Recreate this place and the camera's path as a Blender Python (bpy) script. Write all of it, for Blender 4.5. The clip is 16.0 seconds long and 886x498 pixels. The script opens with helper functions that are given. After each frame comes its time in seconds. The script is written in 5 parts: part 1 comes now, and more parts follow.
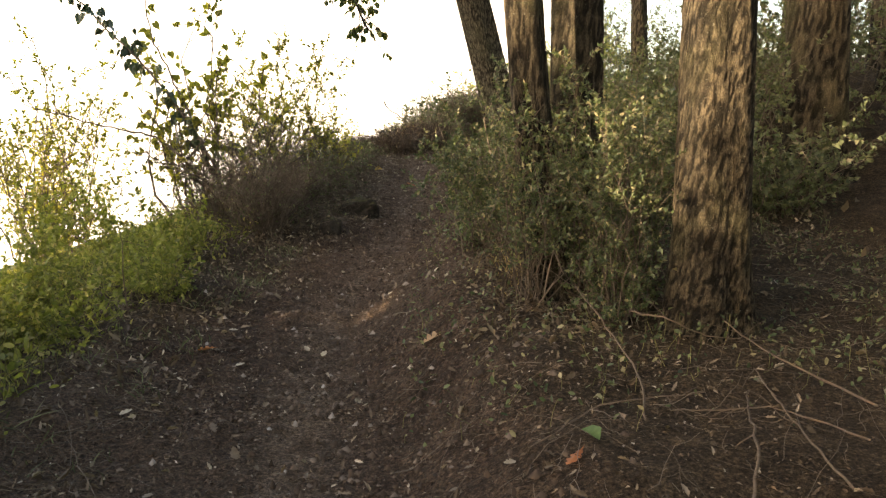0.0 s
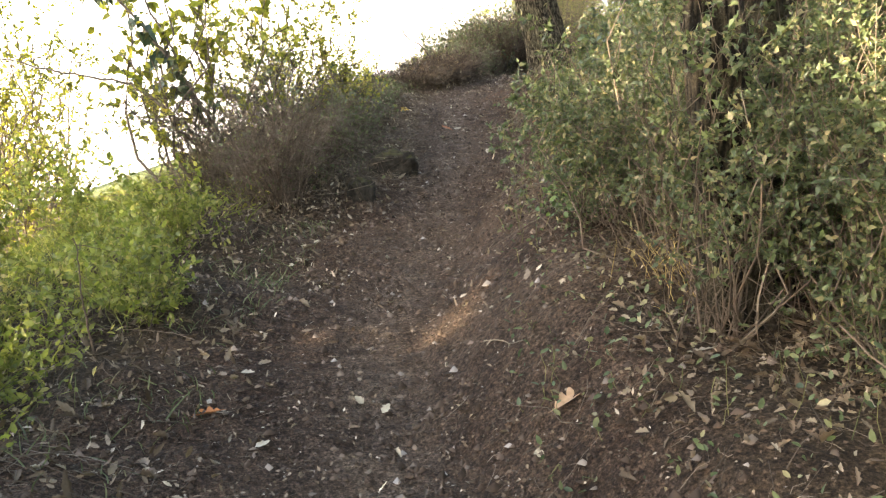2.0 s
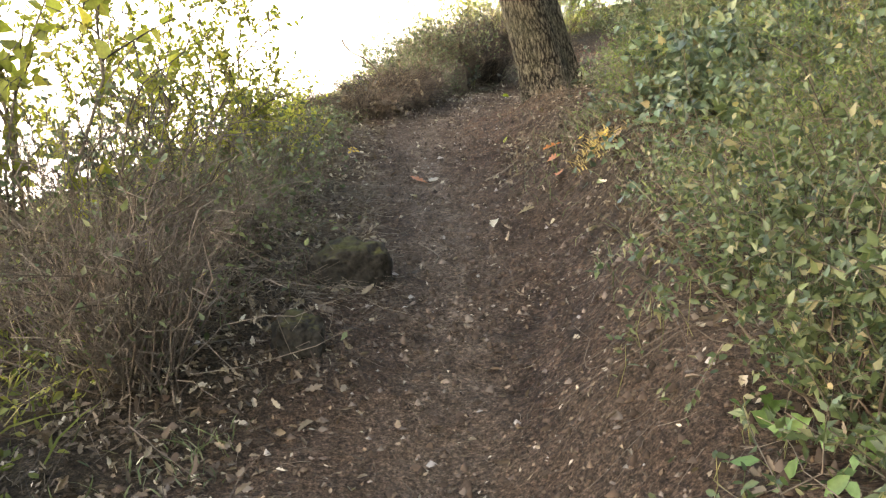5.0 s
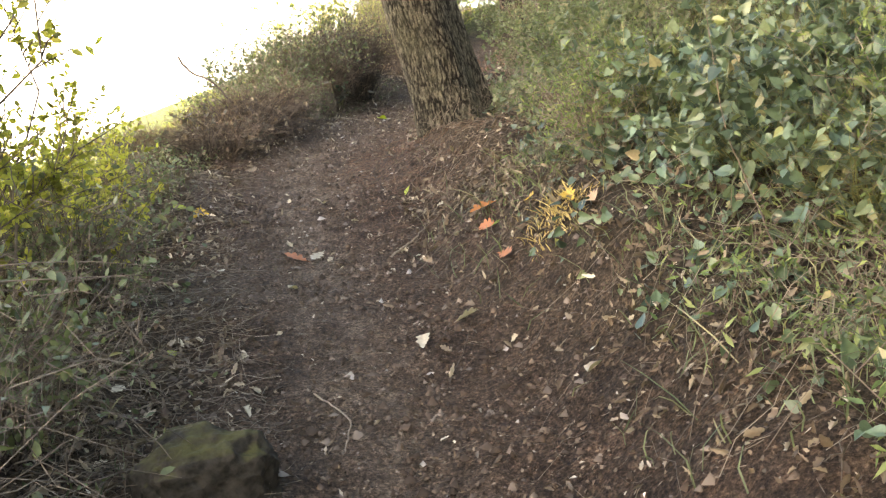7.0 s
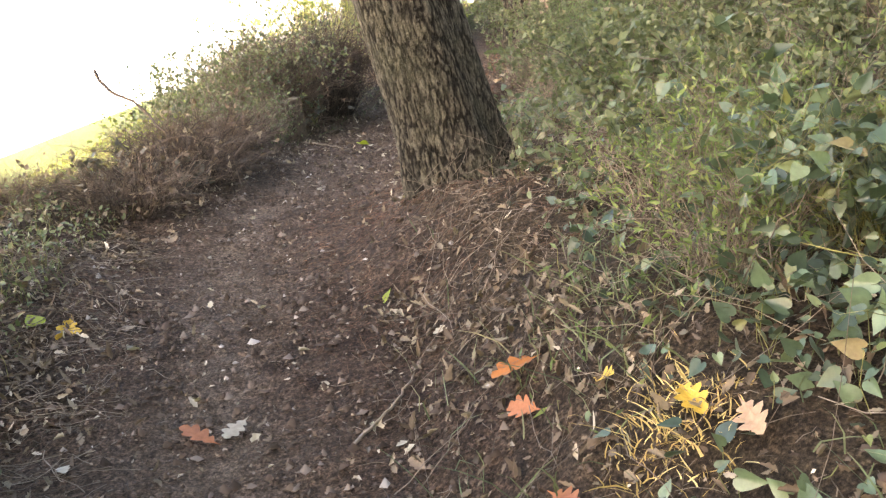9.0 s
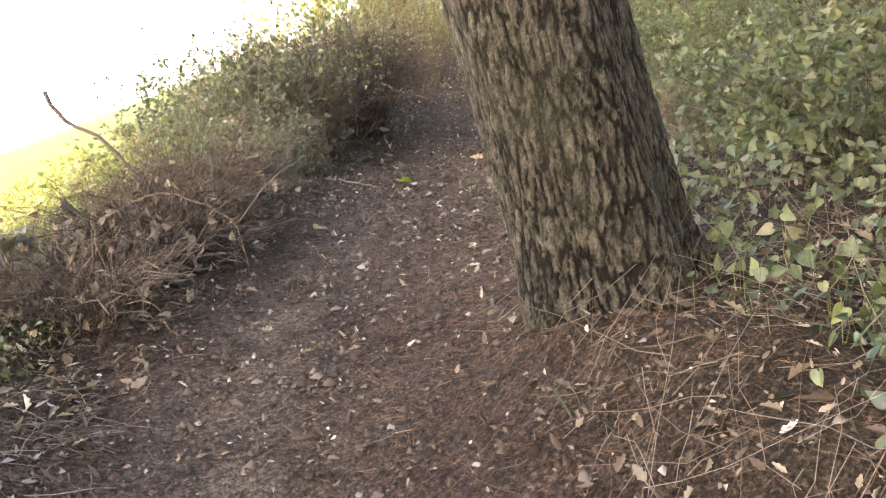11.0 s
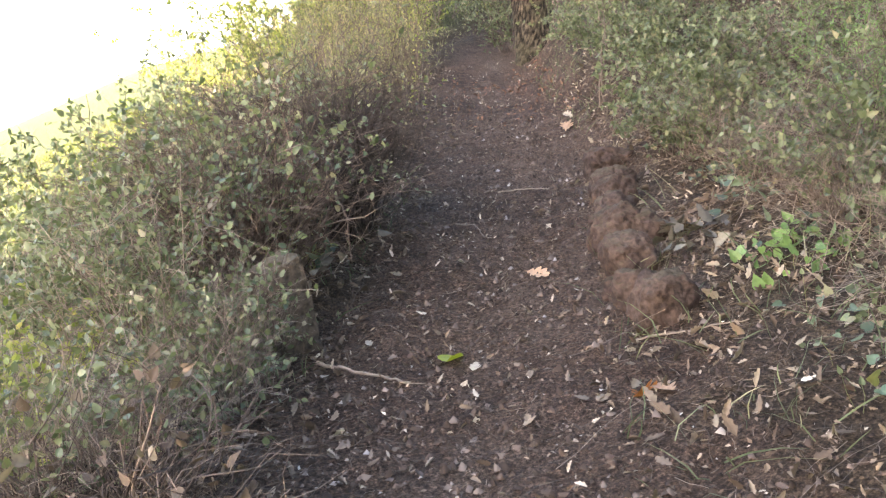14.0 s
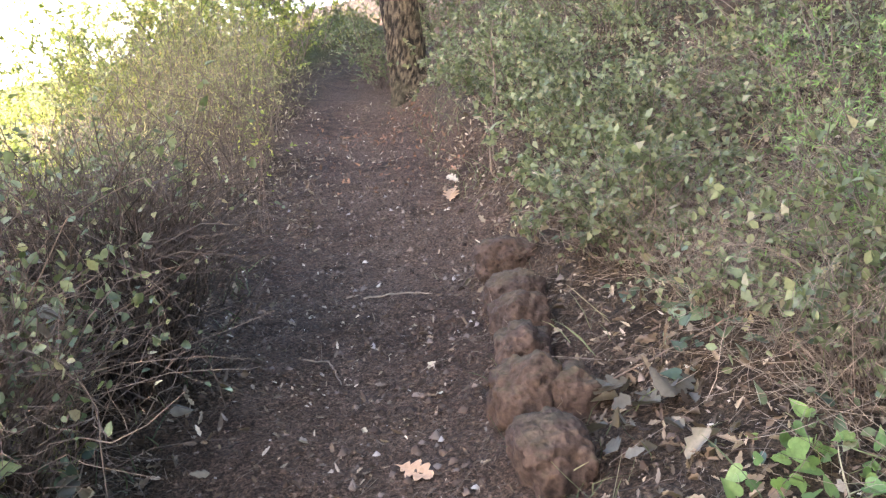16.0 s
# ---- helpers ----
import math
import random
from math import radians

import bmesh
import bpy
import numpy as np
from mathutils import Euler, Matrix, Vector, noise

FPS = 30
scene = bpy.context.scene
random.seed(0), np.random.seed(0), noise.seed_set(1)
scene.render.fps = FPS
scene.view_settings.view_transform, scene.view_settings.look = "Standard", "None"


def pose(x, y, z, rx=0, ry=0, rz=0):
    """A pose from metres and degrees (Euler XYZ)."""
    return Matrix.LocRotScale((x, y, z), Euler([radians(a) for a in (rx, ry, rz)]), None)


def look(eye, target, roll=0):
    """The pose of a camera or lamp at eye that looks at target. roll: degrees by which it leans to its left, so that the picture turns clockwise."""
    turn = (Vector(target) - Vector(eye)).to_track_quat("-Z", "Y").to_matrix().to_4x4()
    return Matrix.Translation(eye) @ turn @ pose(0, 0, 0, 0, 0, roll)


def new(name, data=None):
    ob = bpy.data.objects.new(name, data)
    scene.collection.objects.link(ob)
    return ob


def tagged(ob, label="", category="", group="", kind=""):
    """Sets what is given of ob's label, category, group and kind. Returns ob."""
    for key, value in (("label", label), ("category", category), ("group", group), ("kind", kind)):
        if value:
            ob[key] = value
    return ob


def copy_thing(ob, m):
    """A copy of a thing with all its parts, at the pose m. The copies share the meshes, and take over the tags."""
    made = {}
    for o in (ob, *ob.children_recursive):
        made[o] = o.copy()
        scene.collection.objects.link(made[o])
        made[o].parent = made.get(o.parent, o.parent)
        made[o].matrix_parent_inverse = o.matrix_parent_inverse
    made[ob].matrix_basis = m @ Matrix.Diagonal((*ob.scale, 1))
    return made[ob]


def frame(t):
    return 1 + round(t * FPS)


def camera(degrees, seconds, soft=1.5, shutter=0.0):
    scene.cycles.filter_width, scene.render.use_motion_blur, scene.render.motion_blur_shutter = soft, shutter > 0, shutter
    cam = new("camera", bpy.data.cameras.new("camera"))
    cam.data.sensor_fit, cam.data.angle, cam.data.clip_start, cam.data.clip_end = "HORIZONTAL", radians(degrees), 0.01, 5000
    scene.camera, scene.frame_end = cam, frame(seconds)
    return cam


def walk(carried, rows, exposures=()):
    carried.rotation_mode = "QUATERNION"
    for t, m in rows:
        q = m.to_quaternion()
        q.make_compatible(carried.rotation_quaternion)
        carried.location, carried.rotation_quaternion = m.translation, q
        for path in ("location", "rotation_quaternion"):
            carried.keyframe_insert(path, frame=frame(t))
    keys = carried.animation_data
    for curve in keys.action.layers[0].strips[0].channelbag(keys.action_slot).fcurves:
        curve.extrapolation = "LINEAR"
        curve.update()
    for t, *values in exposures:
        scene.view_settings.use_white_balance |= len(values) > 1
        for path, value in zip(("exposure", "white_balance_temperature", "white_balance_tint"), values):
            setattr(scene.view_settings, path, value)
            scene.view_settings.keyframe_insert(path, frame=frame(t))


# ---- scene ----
cam = camera(53.3, 16.0, 1.3)
METRES, EYE, TILT, LEAN, TURN = 15.0, 1.5, -6.0, 0.0, 0.0
ROWS = [
    (0.0, 0.0, 0.0, 0.0, 0.0, 0.0, -0.0),
    (0.5, -0.0074, 0.0281, 0.0072, -0.05, -1.16, 0.57),
    (1.0, -0.0167, 0.0578, 0.0114, -0.13, -2.36, 0.9),
    (1.5, -0.0217, 0.0881, 0.0137, 0.74, -3.98, 1.73),
    (2.0, -0.028, 0.1185, 0.0172, 0.29, -4.4, 2.23),
    (2.5, -0.0334, 0.1502, 0.0208, -0.25, -4.93, 3.18),
    (3.0, -0.0378, 0.1822, 0.0264, -0.71, -4.34, 3.3),
    (5.5, -0.0476, 0.3492, 0.0549, -6.63, -3.97, 4.68),
    (6.0, -0.0488, 0.3774, 0.0609, -9.29, -4.13, 5.66),
    (6.5, -0.0478, 0.407, 0.0688, -9.67, -4.02, 5.83),
    (7.0, -0.0456, 0.4376, 0.0758, -13.42, -4.53, 6.49),
    (7.5, -0.039, 0.4687, 0.0804, -14.39, -4.77, 6.56),
    (8.0, -0.032, 0.4989, 0.0868, -14.47, -4.89, 6.51),
    (8.5, -0.0238, 0.5309, 0.0933, -14.49, -4.99, 6.39),
    (9.0, -0.0154, 0.5592, 0.1037, -13.95, -5.04, 6.1),
    (9.5, -0.0096, 0.5895, 0.1115, -12.75, -5.23, 5.6),
    (12.0, -0.0126, 0.7398, 0.1415, -14.48, -4.91, 6.14),
    (12.5, -0.0125, 0.771, 0.1497, -14.4, -4.64, 7.25),
    (13.0, -0.0127, 0.8015, 0.1572, -16.11, -6.36, 8.5),
    (13.5, -0.0074, 0.8327, 0.1671, -16.65, -7.06, 8.73),
    (14.0, 0.0009, 0.8596, 0.1793, -18.6, -6.68, 9.36),
    (14.5, 0.0087, 0.8852, 0.1883, -21.39, -6.88, 10.0),
    (15.0, 0.0205, 0.908, 0.1965, -21.91, -6.7, 10.05),
    (15.5, 0.034, 0.9285, 0.2002, -24.07, -5.86, 9.97),
    (16.0, 0.0501, 0.9522, 0.2013, -26.24, -6.58, 9.74),
]
EXPOSURES = [(0.0, 2.8, 8500, 16), (1.0, 3.38, 7900, 15), (2.0, 3.84, 7350, 13), (3.0, 3.84, 7300, 14), (5.5, 4.1, 7600, 11), (9.0, 4.18, 7200, 19), (11.9, 4.3, 7100, 20), (12.5, 4.1, 7050, 20), (13.0, 3.9, 6950, 20), (13.5, 4.2, 6700, 20), (14.0, 4.3, 6500, 21), (16.0, 4.3, 6200, 22)]
walk(cam, [(t, pose(0, 0, EYE, TILT, LEAN, TURN) @ pose(METRES * x, METRES * y, METRES * z, 90 + pitch, roll, yaw)) for t, x, y, z, yaw, pitch, roll in ROWS], exposures=EXPOSURES)

# exposure and light -----------------------------------------------------------
world = bpy.data.worlds.new("sky")
scene.world = world
world.use_nodes = True
wn = world.node_tree.nodes
sky = wn.new("ShaderNodeTexSky")
sky.sky_type = "NISHITA"
sky.sun_disc = False
SUN_DIR = Vector((-0.80, -0.50, 0.22)).normalized()
sky.sun_elevation = math.asin(SUN_DIR.z)
sky.sun_rotation = math.atan2(SUN_DIR.x, SUN_DIR.y) % (2 * math.pi)
sky.air_density, sky.dust_density, sky.ozone_density = 1.0, 3.0, 1.0
wn["Background"].inputs["Strength"].default_value = 0.12
world.node_tree.links.new(sky.outputs["Color"], wn["Background"].inputs["Color"])
sun = new("sun", bpy.data.lights.new("sun", "SUN"))
sun.data.energy, sun.data.angle, sun.data.color = 4.2, radians(0.6), (1.0, 0.85, 0.62)
sun.matrix_world = look(SUN_DIR * 60, (0, 0, 0))

# materials ----------------------------------------------------------------------


class Mat:
    """A principled material with a small helper for its nodes."""

    def __init__(self, name, rough=0.8, spec=0.3):
        self.m = bpy.data.materials.new(name)
        self.m.use_nodes = True
        self.t = self.m.node_tree
        self.b = self.t.nodes["Principled BSDF"]
        self.b.inputs["Roughness"].default_value = rough
        self.b.inputs["Specular IOR Level"].default_value = spec
        self.pos = self.t.nodes.new("ShaderNodeNewGeometry")
        self.tc = self.t.nodes.new("ShaderNodeTexCoord")

    def link(self, a, b):
        self.t.links.new(a, b)

    def noise(self, scale, detail=5.0, rough=0.6, stretch=None, local=False):
        n = self.t.nodes.new("ShaderNodeTexNoise")
        n.inputs["Scale"].default_value, n.inputs["Detail"].default_value = scale, detail
        n.inputs["Roughness"].default_value = rough
        src = self.tc.outputs["Object"] if local else self.pos.outputs["Position"]
        if stretch:
            mp = self.t.nodes.new("ShaderNodeMapping")
            mp.inputs["Scale"].default_value = stretch
            self.link(src, mp.inputs["Vector"])
            src = mp.outputs["Vector"]
        self.link(src, n.inputs["Vector"])
        return n.outputs["Fac"]

    def ramp(self, fac, stops):
        r = self.t.nodes.new("ShaderNodeValToRGB")
        while len(r.color_ramp.elements) < len(stops):
            r.color_ramp.elements.new(0.5)
        for e, (p, c) in zip(r.color_ramp.elements, stops):
            e.position, e.color = p, (*c, 1) if len(c) == 3 else c
        self.link(fac, r.inputs["Fac"])
        return r.outputs["Color"]

    def mix(self, fac, a, b, mode="MIX"):
        n = self.t.nodes.new("ShaderNodeMix")
        n.data_type, n.blend_type = "RGBA", mode
        for s, v in ((0, fac), (6, a), (7, b)):
            if isinstance(v, (int, float)):
                n.inputs[s].default_value = v
            elif isinstance(v, tuple):
                n.inputs[s].default_value = (*v, 1)
            else:
                self.link(v, n.inputs[s])
        return n.outputs[2]

    def math(self, op, a, b):
        n = self.t.nodes.new("ShaderNodeMath")
        n.operation = op
        for i, v in enumerate((a, b)):
            if isinstance(v, (int, float)):
                n.inputs[i].default_value = v
            else:
                self.link(v, n.inputs[i])
        return n.outputs[0]

    def attr(self, name):
        n = self.t.nodes.new("ShaderNodeAttribute")
        n.attribute_name = name
        return n.outputs["Fac"]

    def colour(self, c):
        self.link(c, self.b.inputs["Base Color"])

    def bump(self, h, strength=0.5, dist=0.01):
        n = self.t.nodes.new("ShaderNodeBump")
        n.inputs["Strength"].default_value, n.inputs["Distance"].default_value = strength, dist
        self.link(h, n.inputs["Height"])
        self.link(n.outputs["Normal"], self.b.inputs["Normal"])

    def glow_through(self, colour, amount):
        """Light that passes through thin leaves."""
        tr = self.t.nodes.new("ShaderNodeBsdfTranslucent")
        mx = self.t.nodes.new("ShaderNodeMixShader")
        mx.inputs[0].default_value = amount
        self.link(colour, tr.inputs["Color"])
        self.link(self.b.outputs[0], mx.inputs[1])
        self.link(tr.outputs[0], mx.inputs[2])
        self.link(mx.outputs[0], self.t.nodes["Material Output"].inputs["Surface"])


def leaf_mat(name, stops, rough=0.5, through_amount=0.35, spec=0.35):
    k = Mat(name, rough, spec)
    c = k.ramp(k.pos.outputs["Random Per Island"], stops)
    n = k.noise(60, 4)
    c = k.mix(0.45, c, k.ramp(n, [(0.3, (0.45, 0.42, 0.36)), (0.7, (1.25, 1.25, 1.2))]), "MULTIPLY")
    c = k.mix(0.4, c, k.ramp(k.noise(1.3, 3), [(0.35, (0.6, 0.58, 0.5)), (0.65, (1.3, 1.3, 1.15))]), "MULTIPLY")
    k.colour(c)
    k.bump(n, 0.3, 0.003)
    if through_amount:
        k.glow_through(k.mix(1.0, c, (1.35, 1.3, 0.55), "MULTIPLY"), through_amount)
    return k.m


def stem_mat(name, dark, light, rough=0.85):
    k = Mat(name, rough, 0.2)
    c = k.ramp(k.pos.outputs["Random Per Island"], [(0.0, dark), (1.0, light)])
    n = k.noise(70, 5)
    k.colour(k.mix(0.6, c, k.ramp(n, [(0.3, (0.45, 0.42, 0.4)), (0.7, (1.3, 1.25, 1.2))]), "MULTIPLY"))
    k.bump(n, 0.5, 0.004)
    return k.m


M_SHRUB = leaf_mat("dark_green_leaf", [(0, (0.04, 0.062, 0.032)), (0.5, (0.08, 0.112, 0.056)), (0.8, (0.14, 0.175, 0.092)), (0.93, (0.22, 0.21, 0.13)), (1, (0.34, 0.3, 0.2))], 0.4, 0.28)
M_IVY = leaf_mat("climber_leaf", [(0, (0.028, 0.05, 0.034)), (0.4, (0.06, 0.095, 0.06)), (0.78, (0.1, 0.148, 0.088)), (0.9, (0.16, 0.21, 0.14)), (0.96, (0.17, 0.2, 0.07)), (1, (0.26, 0.21, 0.14))], 0.36, 0.14, 0.5)
M_OLIVE = leaf_mat("yellow_green_leaf", [(0, (0.15, 0.16, 0.05)), (0.5, (0.26, 0.28, 0.08)), (0.9, (0.36, 0.37, 0.12)), (1, (0.46, 0.4, 0.13))], 0.5, 0.62)
M_LIGHT = leaf_mat("light_green_leaf", [(0, (0.11, 0.145, 0.045)), (0.5, (0.21, 0.255, 0.085)), (0.9, (0.32, 0.35, 0.14)), (1, (0.44, 0.39, 0.21))], 0.45, 0.5)
M_GREY = leaf_mat("grey_green_leaf", [(0, (0.06, 0.08, 0.045)), (0.5, (0.11, 0.138, 0.078)), (0.9, (0.17, 0.192, 0.118)), (1, (0.24, 0.22, 0.16))], 0.48, 0.28)
M_CROWN = leaf_mat("tree_leaf", [(0, (0.03, 0.055, 0.015)), (0.6, (0.07, 0.11, 0.025)), (1, (0.18, 0.17, 0.04))], 0.5, 0.4)
M_GRASS = leaf_mat("grass_blade", [(0, (0.11, 0.14, 0.05)), (0.5, (0.21, 0.245, 0.095)), (0.85, (0.3, 0.315, 0.14)), (1, (0.42, 0.38, 0.22))], 0.5, 0.62)
M_FIELD = leaf_mat("field_grass", [(0, (0.07, 0.085, 0.03)), (0.5, (0.12, 0.145, 0.045)), (0.85, (0.19, 0.19, 0.075)), (1, (0.27, 0.24, 0.13))], 0.6, 0.4)
M_DRYGRASS = leaf_mat("dry_grass", [(0, (0.12, 0.095, 0.06)), (0.6, (0.21, 0.175, 0.11)), (1, (0.36, 0.31, 0.2))], 0.7, 0.25)
M_DEAD = leaf_mat("dead_leaf", [(0, (0.06, 0.04, 0.029)), (0.45, (0.14, 0.102, 0.074)), (0.78, (0.235, 0.185, 0.142)), (0.95, (0.4, 0.34, 0.28)), (1, (0.6, 0.54, 0.47))], 0.62, 0.1, 0.4)
M_BITS = leaf_mat("leaf_bit", [(0, (0.06, 0.042, 0.03)), (0.7, (0.13, 0.095, 0.07)), (0.93, (0.25, 0.2, 0.155)), (1, (0.48, 0.43, 0.37))], 0.75, 0.0, 0.2)
M_DULL = leaf_mat("withered_leaf", [(0, (0.065, 0.046, 0.033)), (0.6, (0.14, 0.106, 0.078)), (1, (0.26, 0.22, 0.175))], 0.7, 0.15)
M_ORANGE = leaf_mat("orange_leaf", [(0, (0.32, 0.11, 0.035)), (1, (0.45, 0.18, 0.055))], 0.55, 0.25)
M_RUST = leaf_mat("rust_leaf", [(0, (0.3, 0.1, 0.05)), (1, (0.4, 0.17, 0.08))], 0.6, 0.2)
M_YELLOW = leaf_mat("yellow_leaf", [(0, (0.52, 0.33, 0.05)), (1, (0.66, 0.46, 0.09))], 0.5, 0.3)
M_LIME = leaf_mat("lime_leaf", [(0, (0.2, 0.26, 0.03)), (1, (0.3, 0.35, 0.05))], 0.5, 0.4)
M_FRESH = leaf_mat("fresh_green_leaf", [(0, (0.07, 0.13, 0.045)), (1, (0.16, 0.25, 0.09))], 0.42, 0.25)
M_PALE = leaf_mat("pale_leaf", [(0, (0.3, 0.255, 0.21)), (1, (0.45, 0.41, 0.35))], 0.6, 0.15)
M_TAN = leaf_mat("tan_leaf", [(0, (0.4, 0.25, 0.16)), (1, (0.52, 0.36, 0.25))], 0.6, 0.2)
M_WITHER = leaf_mat("grey_withered_leaf", [(0, (0.06, 0.056, 0.046)), (0.6, (0.1, 0.094, 0.078)), (1, (0.18, 0.17, 0.145))], 0.6, 0.08)
# dry straw with sunlight painted into its bright colour
M_SUNLIT_STRAW = leaf_mat("sunlit_straw", [(0, (0.36, 0.26, 0.12)), (0.6, (0.55, 0.42, 0.2)), (1, (0.72, 0.6, 0.34))], 0.6, 0.3)
M_FEATHER = leaf_mat("feathery_leaf", [(0, (0.07, 0.11, 0.045)), (0.6, (0.14, 0.2, 0.075)), (1, (0.24, 0.28, 0.12))], 0.5, 0.35)
M_REED = leaf_mat("reed_leaf", [(0, (0.11, 0.125, 0.06)), (0.5, (0.18, 0.195, 0.095)), (0.85, (0.27, 0.265, 0.14)), (1, (0.4, 0.32, 0.19))], 0.55, 0.3)
M_STEM = stem_mat("grey_brown_stem", (0.065, 0.052, 0.041), (0.21, 0.175, 0.14))
M_CANE = stem_mat("reddish_cane", (0.058, 0.044, 0.035), (0.19, 0.15, 0.115))
M_THICKET = stem_mat("dark_thicket_cane", (0.034, 0.027, 0.022), (0.125, 0.1, 0.08))
M_TWIG = stem_mat("pale_twig", (0.09, 0.072, 0.056), (0.31, 0.26, 0.205))
M_GREENSTEM = stem_mat("green_stem", (0.09, 0.11, 0.04), (0.26, 0.25, 0.1), 0.6)


def bark_mat(name, dark, light, moss):
    k = Mat(name, 0.92, 0.15)
    plate = k.attr("plate")
    c = k.ramp(plate, [(0.0, dark), (0.26, dark), (0.52, tuple(0.5 * (a + b) for a, b in zip(dark, light))), (0.9, light)])
    n = k.noise(38, 6, 0.7, (1, 1, 0.45))
    c = k.mix(0.7, c, k.ramp(n, [(0.3, (0.4, 0.38, 0.36)), (0.7, (1.35, 1.3, 1.22))]), "MULTIPLY")
    c = k.mix(k.ramp(k.noise(3.0, 4), [(0.5, (0, 0, 0)), (0.7, (0.55, 0.55, 0.55))]), c, moss)
    crack = k.ramp(k.noise(42, 5, 0.6, (1, 1, 0.2)), [(0.36, (0.3, 0.29, 0.28)), (0.5, (1, 1, 1))])
    c = k.mix(0.5, c, crack, "MULTIPLY")
    c = k.mix(0.9, c, k.ramp(k.noise(150, 6, 0.8, (1, 1, 0.6)), [(0.36, (0.3, 0.29, 0.28)), (0.64, (1.6, 1.58, 1.5))]), "MULTIPLY")
    c = k.mix(k.ramp(k.noise(60, 5, 0.75), [(0.6, (0, 0, 0)), (0.7, (0.55, 0.55, 0.55))]), c, (0.3, 0.295, 0.25))
    k.colour(c)
    k.bump(k.math("ADD", k.math("MULTIPLY", k.noise(75, 8, 0.8, (1, 1, 0.45)), 2.0), crack), 1.0, 0.022)
    return k.m


M_BARK = bark_mat("oak_bark", (0.026, 0.023, 0.019), (0.225, 0.212, 0.172), (0.12, 0.118, 0.08))
M_BARK_DARK = bark_mat("dark_bark", (0.02, 0.017, 0.014), (0.175, 0.15, 0.112), (0.1, 0.095, 0.055))


def ground_mat():
    k = Mat("earth", 0.93, 0.2)
    big, mid, fine = k.noise(0.9, 5), k.noise(7, 6, 0.65), k.noise(55, 8, 0.75)
    soil = k.ramp(mid, [(0.25, (0.027, 0.0168, 0.0115)), (0.5, (0.075, 0.0495, 0.0355)), (0.75, (0.152, 0.103, 0.072))])
    soil = k.mix(k.ramp(big, [(0.42, (0, 0, 0)), (0.62, (0.7, 0.7, 0.7))]), soil, (0.135, 0.096, 0.069))
    litter = k.ramp(mid, [(0.25, (0.03, 0.022, 0.015)), (0.55, (0.075, 0.055, 0.036)), (0.8, (0.15, 0.115, 0.075))])
    green = k.ramp(k.noise(2.2, 6, 0.7), [(0.3, (0.05, 0.062, 0.02)), (0.55, (0.09, 0.115, 0.032)), (0.75, (0.15, 0.15, 0.065))])
    soil = k.mix(k.math("MULTIPLY", k.attr("worn"), k.ramp(mid, [(0.35, (0.1, 0.1, 0.1)), (0.65, (1, 1, 1))])), soil, (0.21, 0.162, 0.124))
    c = k.mix(k.attr("path"), litter, soil)
    c = k.mix(k.attr("field"), c, green)
    # strong grain contrast paints the shade between clods into the colour
    c = k.mix(0.85, c, k.ramp(fine, [(0.36, (0.16, 0.155, 0.15)), (0.5, (0.85, 0.85, 0.85)), (0.64, (2.1, 2.05, 2.0))]), "MULTIPLY")
    c = k.mix(0.7, c, k.ramp(k.noise(130, 4, 0.6), [(0.36, (0.4, 0.39, 0.38)), (0.62, (1.55, 1.52, 1.5))]), "MULTIPLY")
    k.colour(c)
    k.bump(k.math("ADD", k.math("ADD", fine, k.math("MULTIPLY", k.noise(24, 4, 0.6), 1.6)), k.math("MULTIPLY", k.noise(170, 6, 0.7), 0.6)), 1.0, 0.05)
    return k.m


M_EARTH = ground_mat()


def rock_mat(name, dark, light, moss, amount):
    k = Mat(name, 0.95, 0.15)
    n = k.noise(22, 8, 0.75)
    c = k.ramp(n, [(0.3, dark), (0.5, tuple(0.5 * (a + b) for a, b in zip(dark, light))), (0.72, light)])
    v = k.t.nodes.new("ShaderNodeTexVoronoi")
    v.inputs["Scale"].default_value = 34
    k.link(k.pos.outputs["Position"], v.inputs["Vector"])
    c = k.mix(0.7, c, k.ramp(v.outputs["Distance"], [(0.05, (0.35, 0.33, 0.32)), (0.4, (1.15, 1.15, 1.15))]), "MULTIPLY")
    sep = k.t.nodes.new("ShaderNodeSeparateXYZ")
    k.link(k.pos.outputs["Normal"], sep.inputs[0])
    up = k.math("MULTIPLY", k.math("ADD", sep.outputs[2], 0.1), k.noise(9, 5))
    c = k.mix(k.ramp(up, [(0.35, (0, 0, 0)), (0.6, (amount, amount, amount))]), c, moss)
    k.colour(c)
    k.bump(k.math("ADD", v.outputs["Distance"], n), 0.8, 0.012)
    return k.m


M_LAVA = rock_mat("rough_volcanic_stone", (0.02, 0.0145, 0.012), (0.1, 0.07, 0.055), (0.08, 0.08, 0.04), 0.3)
M_MOSSY = rock_mat("mossy_stone", (0.014, 0.012, 0.01), (0.06, 0.052, 0.042), (0.085, 0.08, 0.03), 0.8)
M_POST = rock_mat("weathered_post_stone", (0.036, 0.029, 0.022), (0.15, 0.118, 0.085), (0.14, 0.13, 0.09), 0.5)

# plan: centre line of the path, its height, the bank on its uphill side, the field on the other -----------------
rng = np.random.default_rng(11)
TY = np.arange(-30, 60.01, 0.25)


def eased(ys, vs, width):
    raw = np.interp(TY, ys, vs)
    kern = np.hanning(width)
    kern /= kern.sum()
    return np.convolve(np.pad(raw, width // 2, mode="edge"), kern, "valid")[: len(TY)]


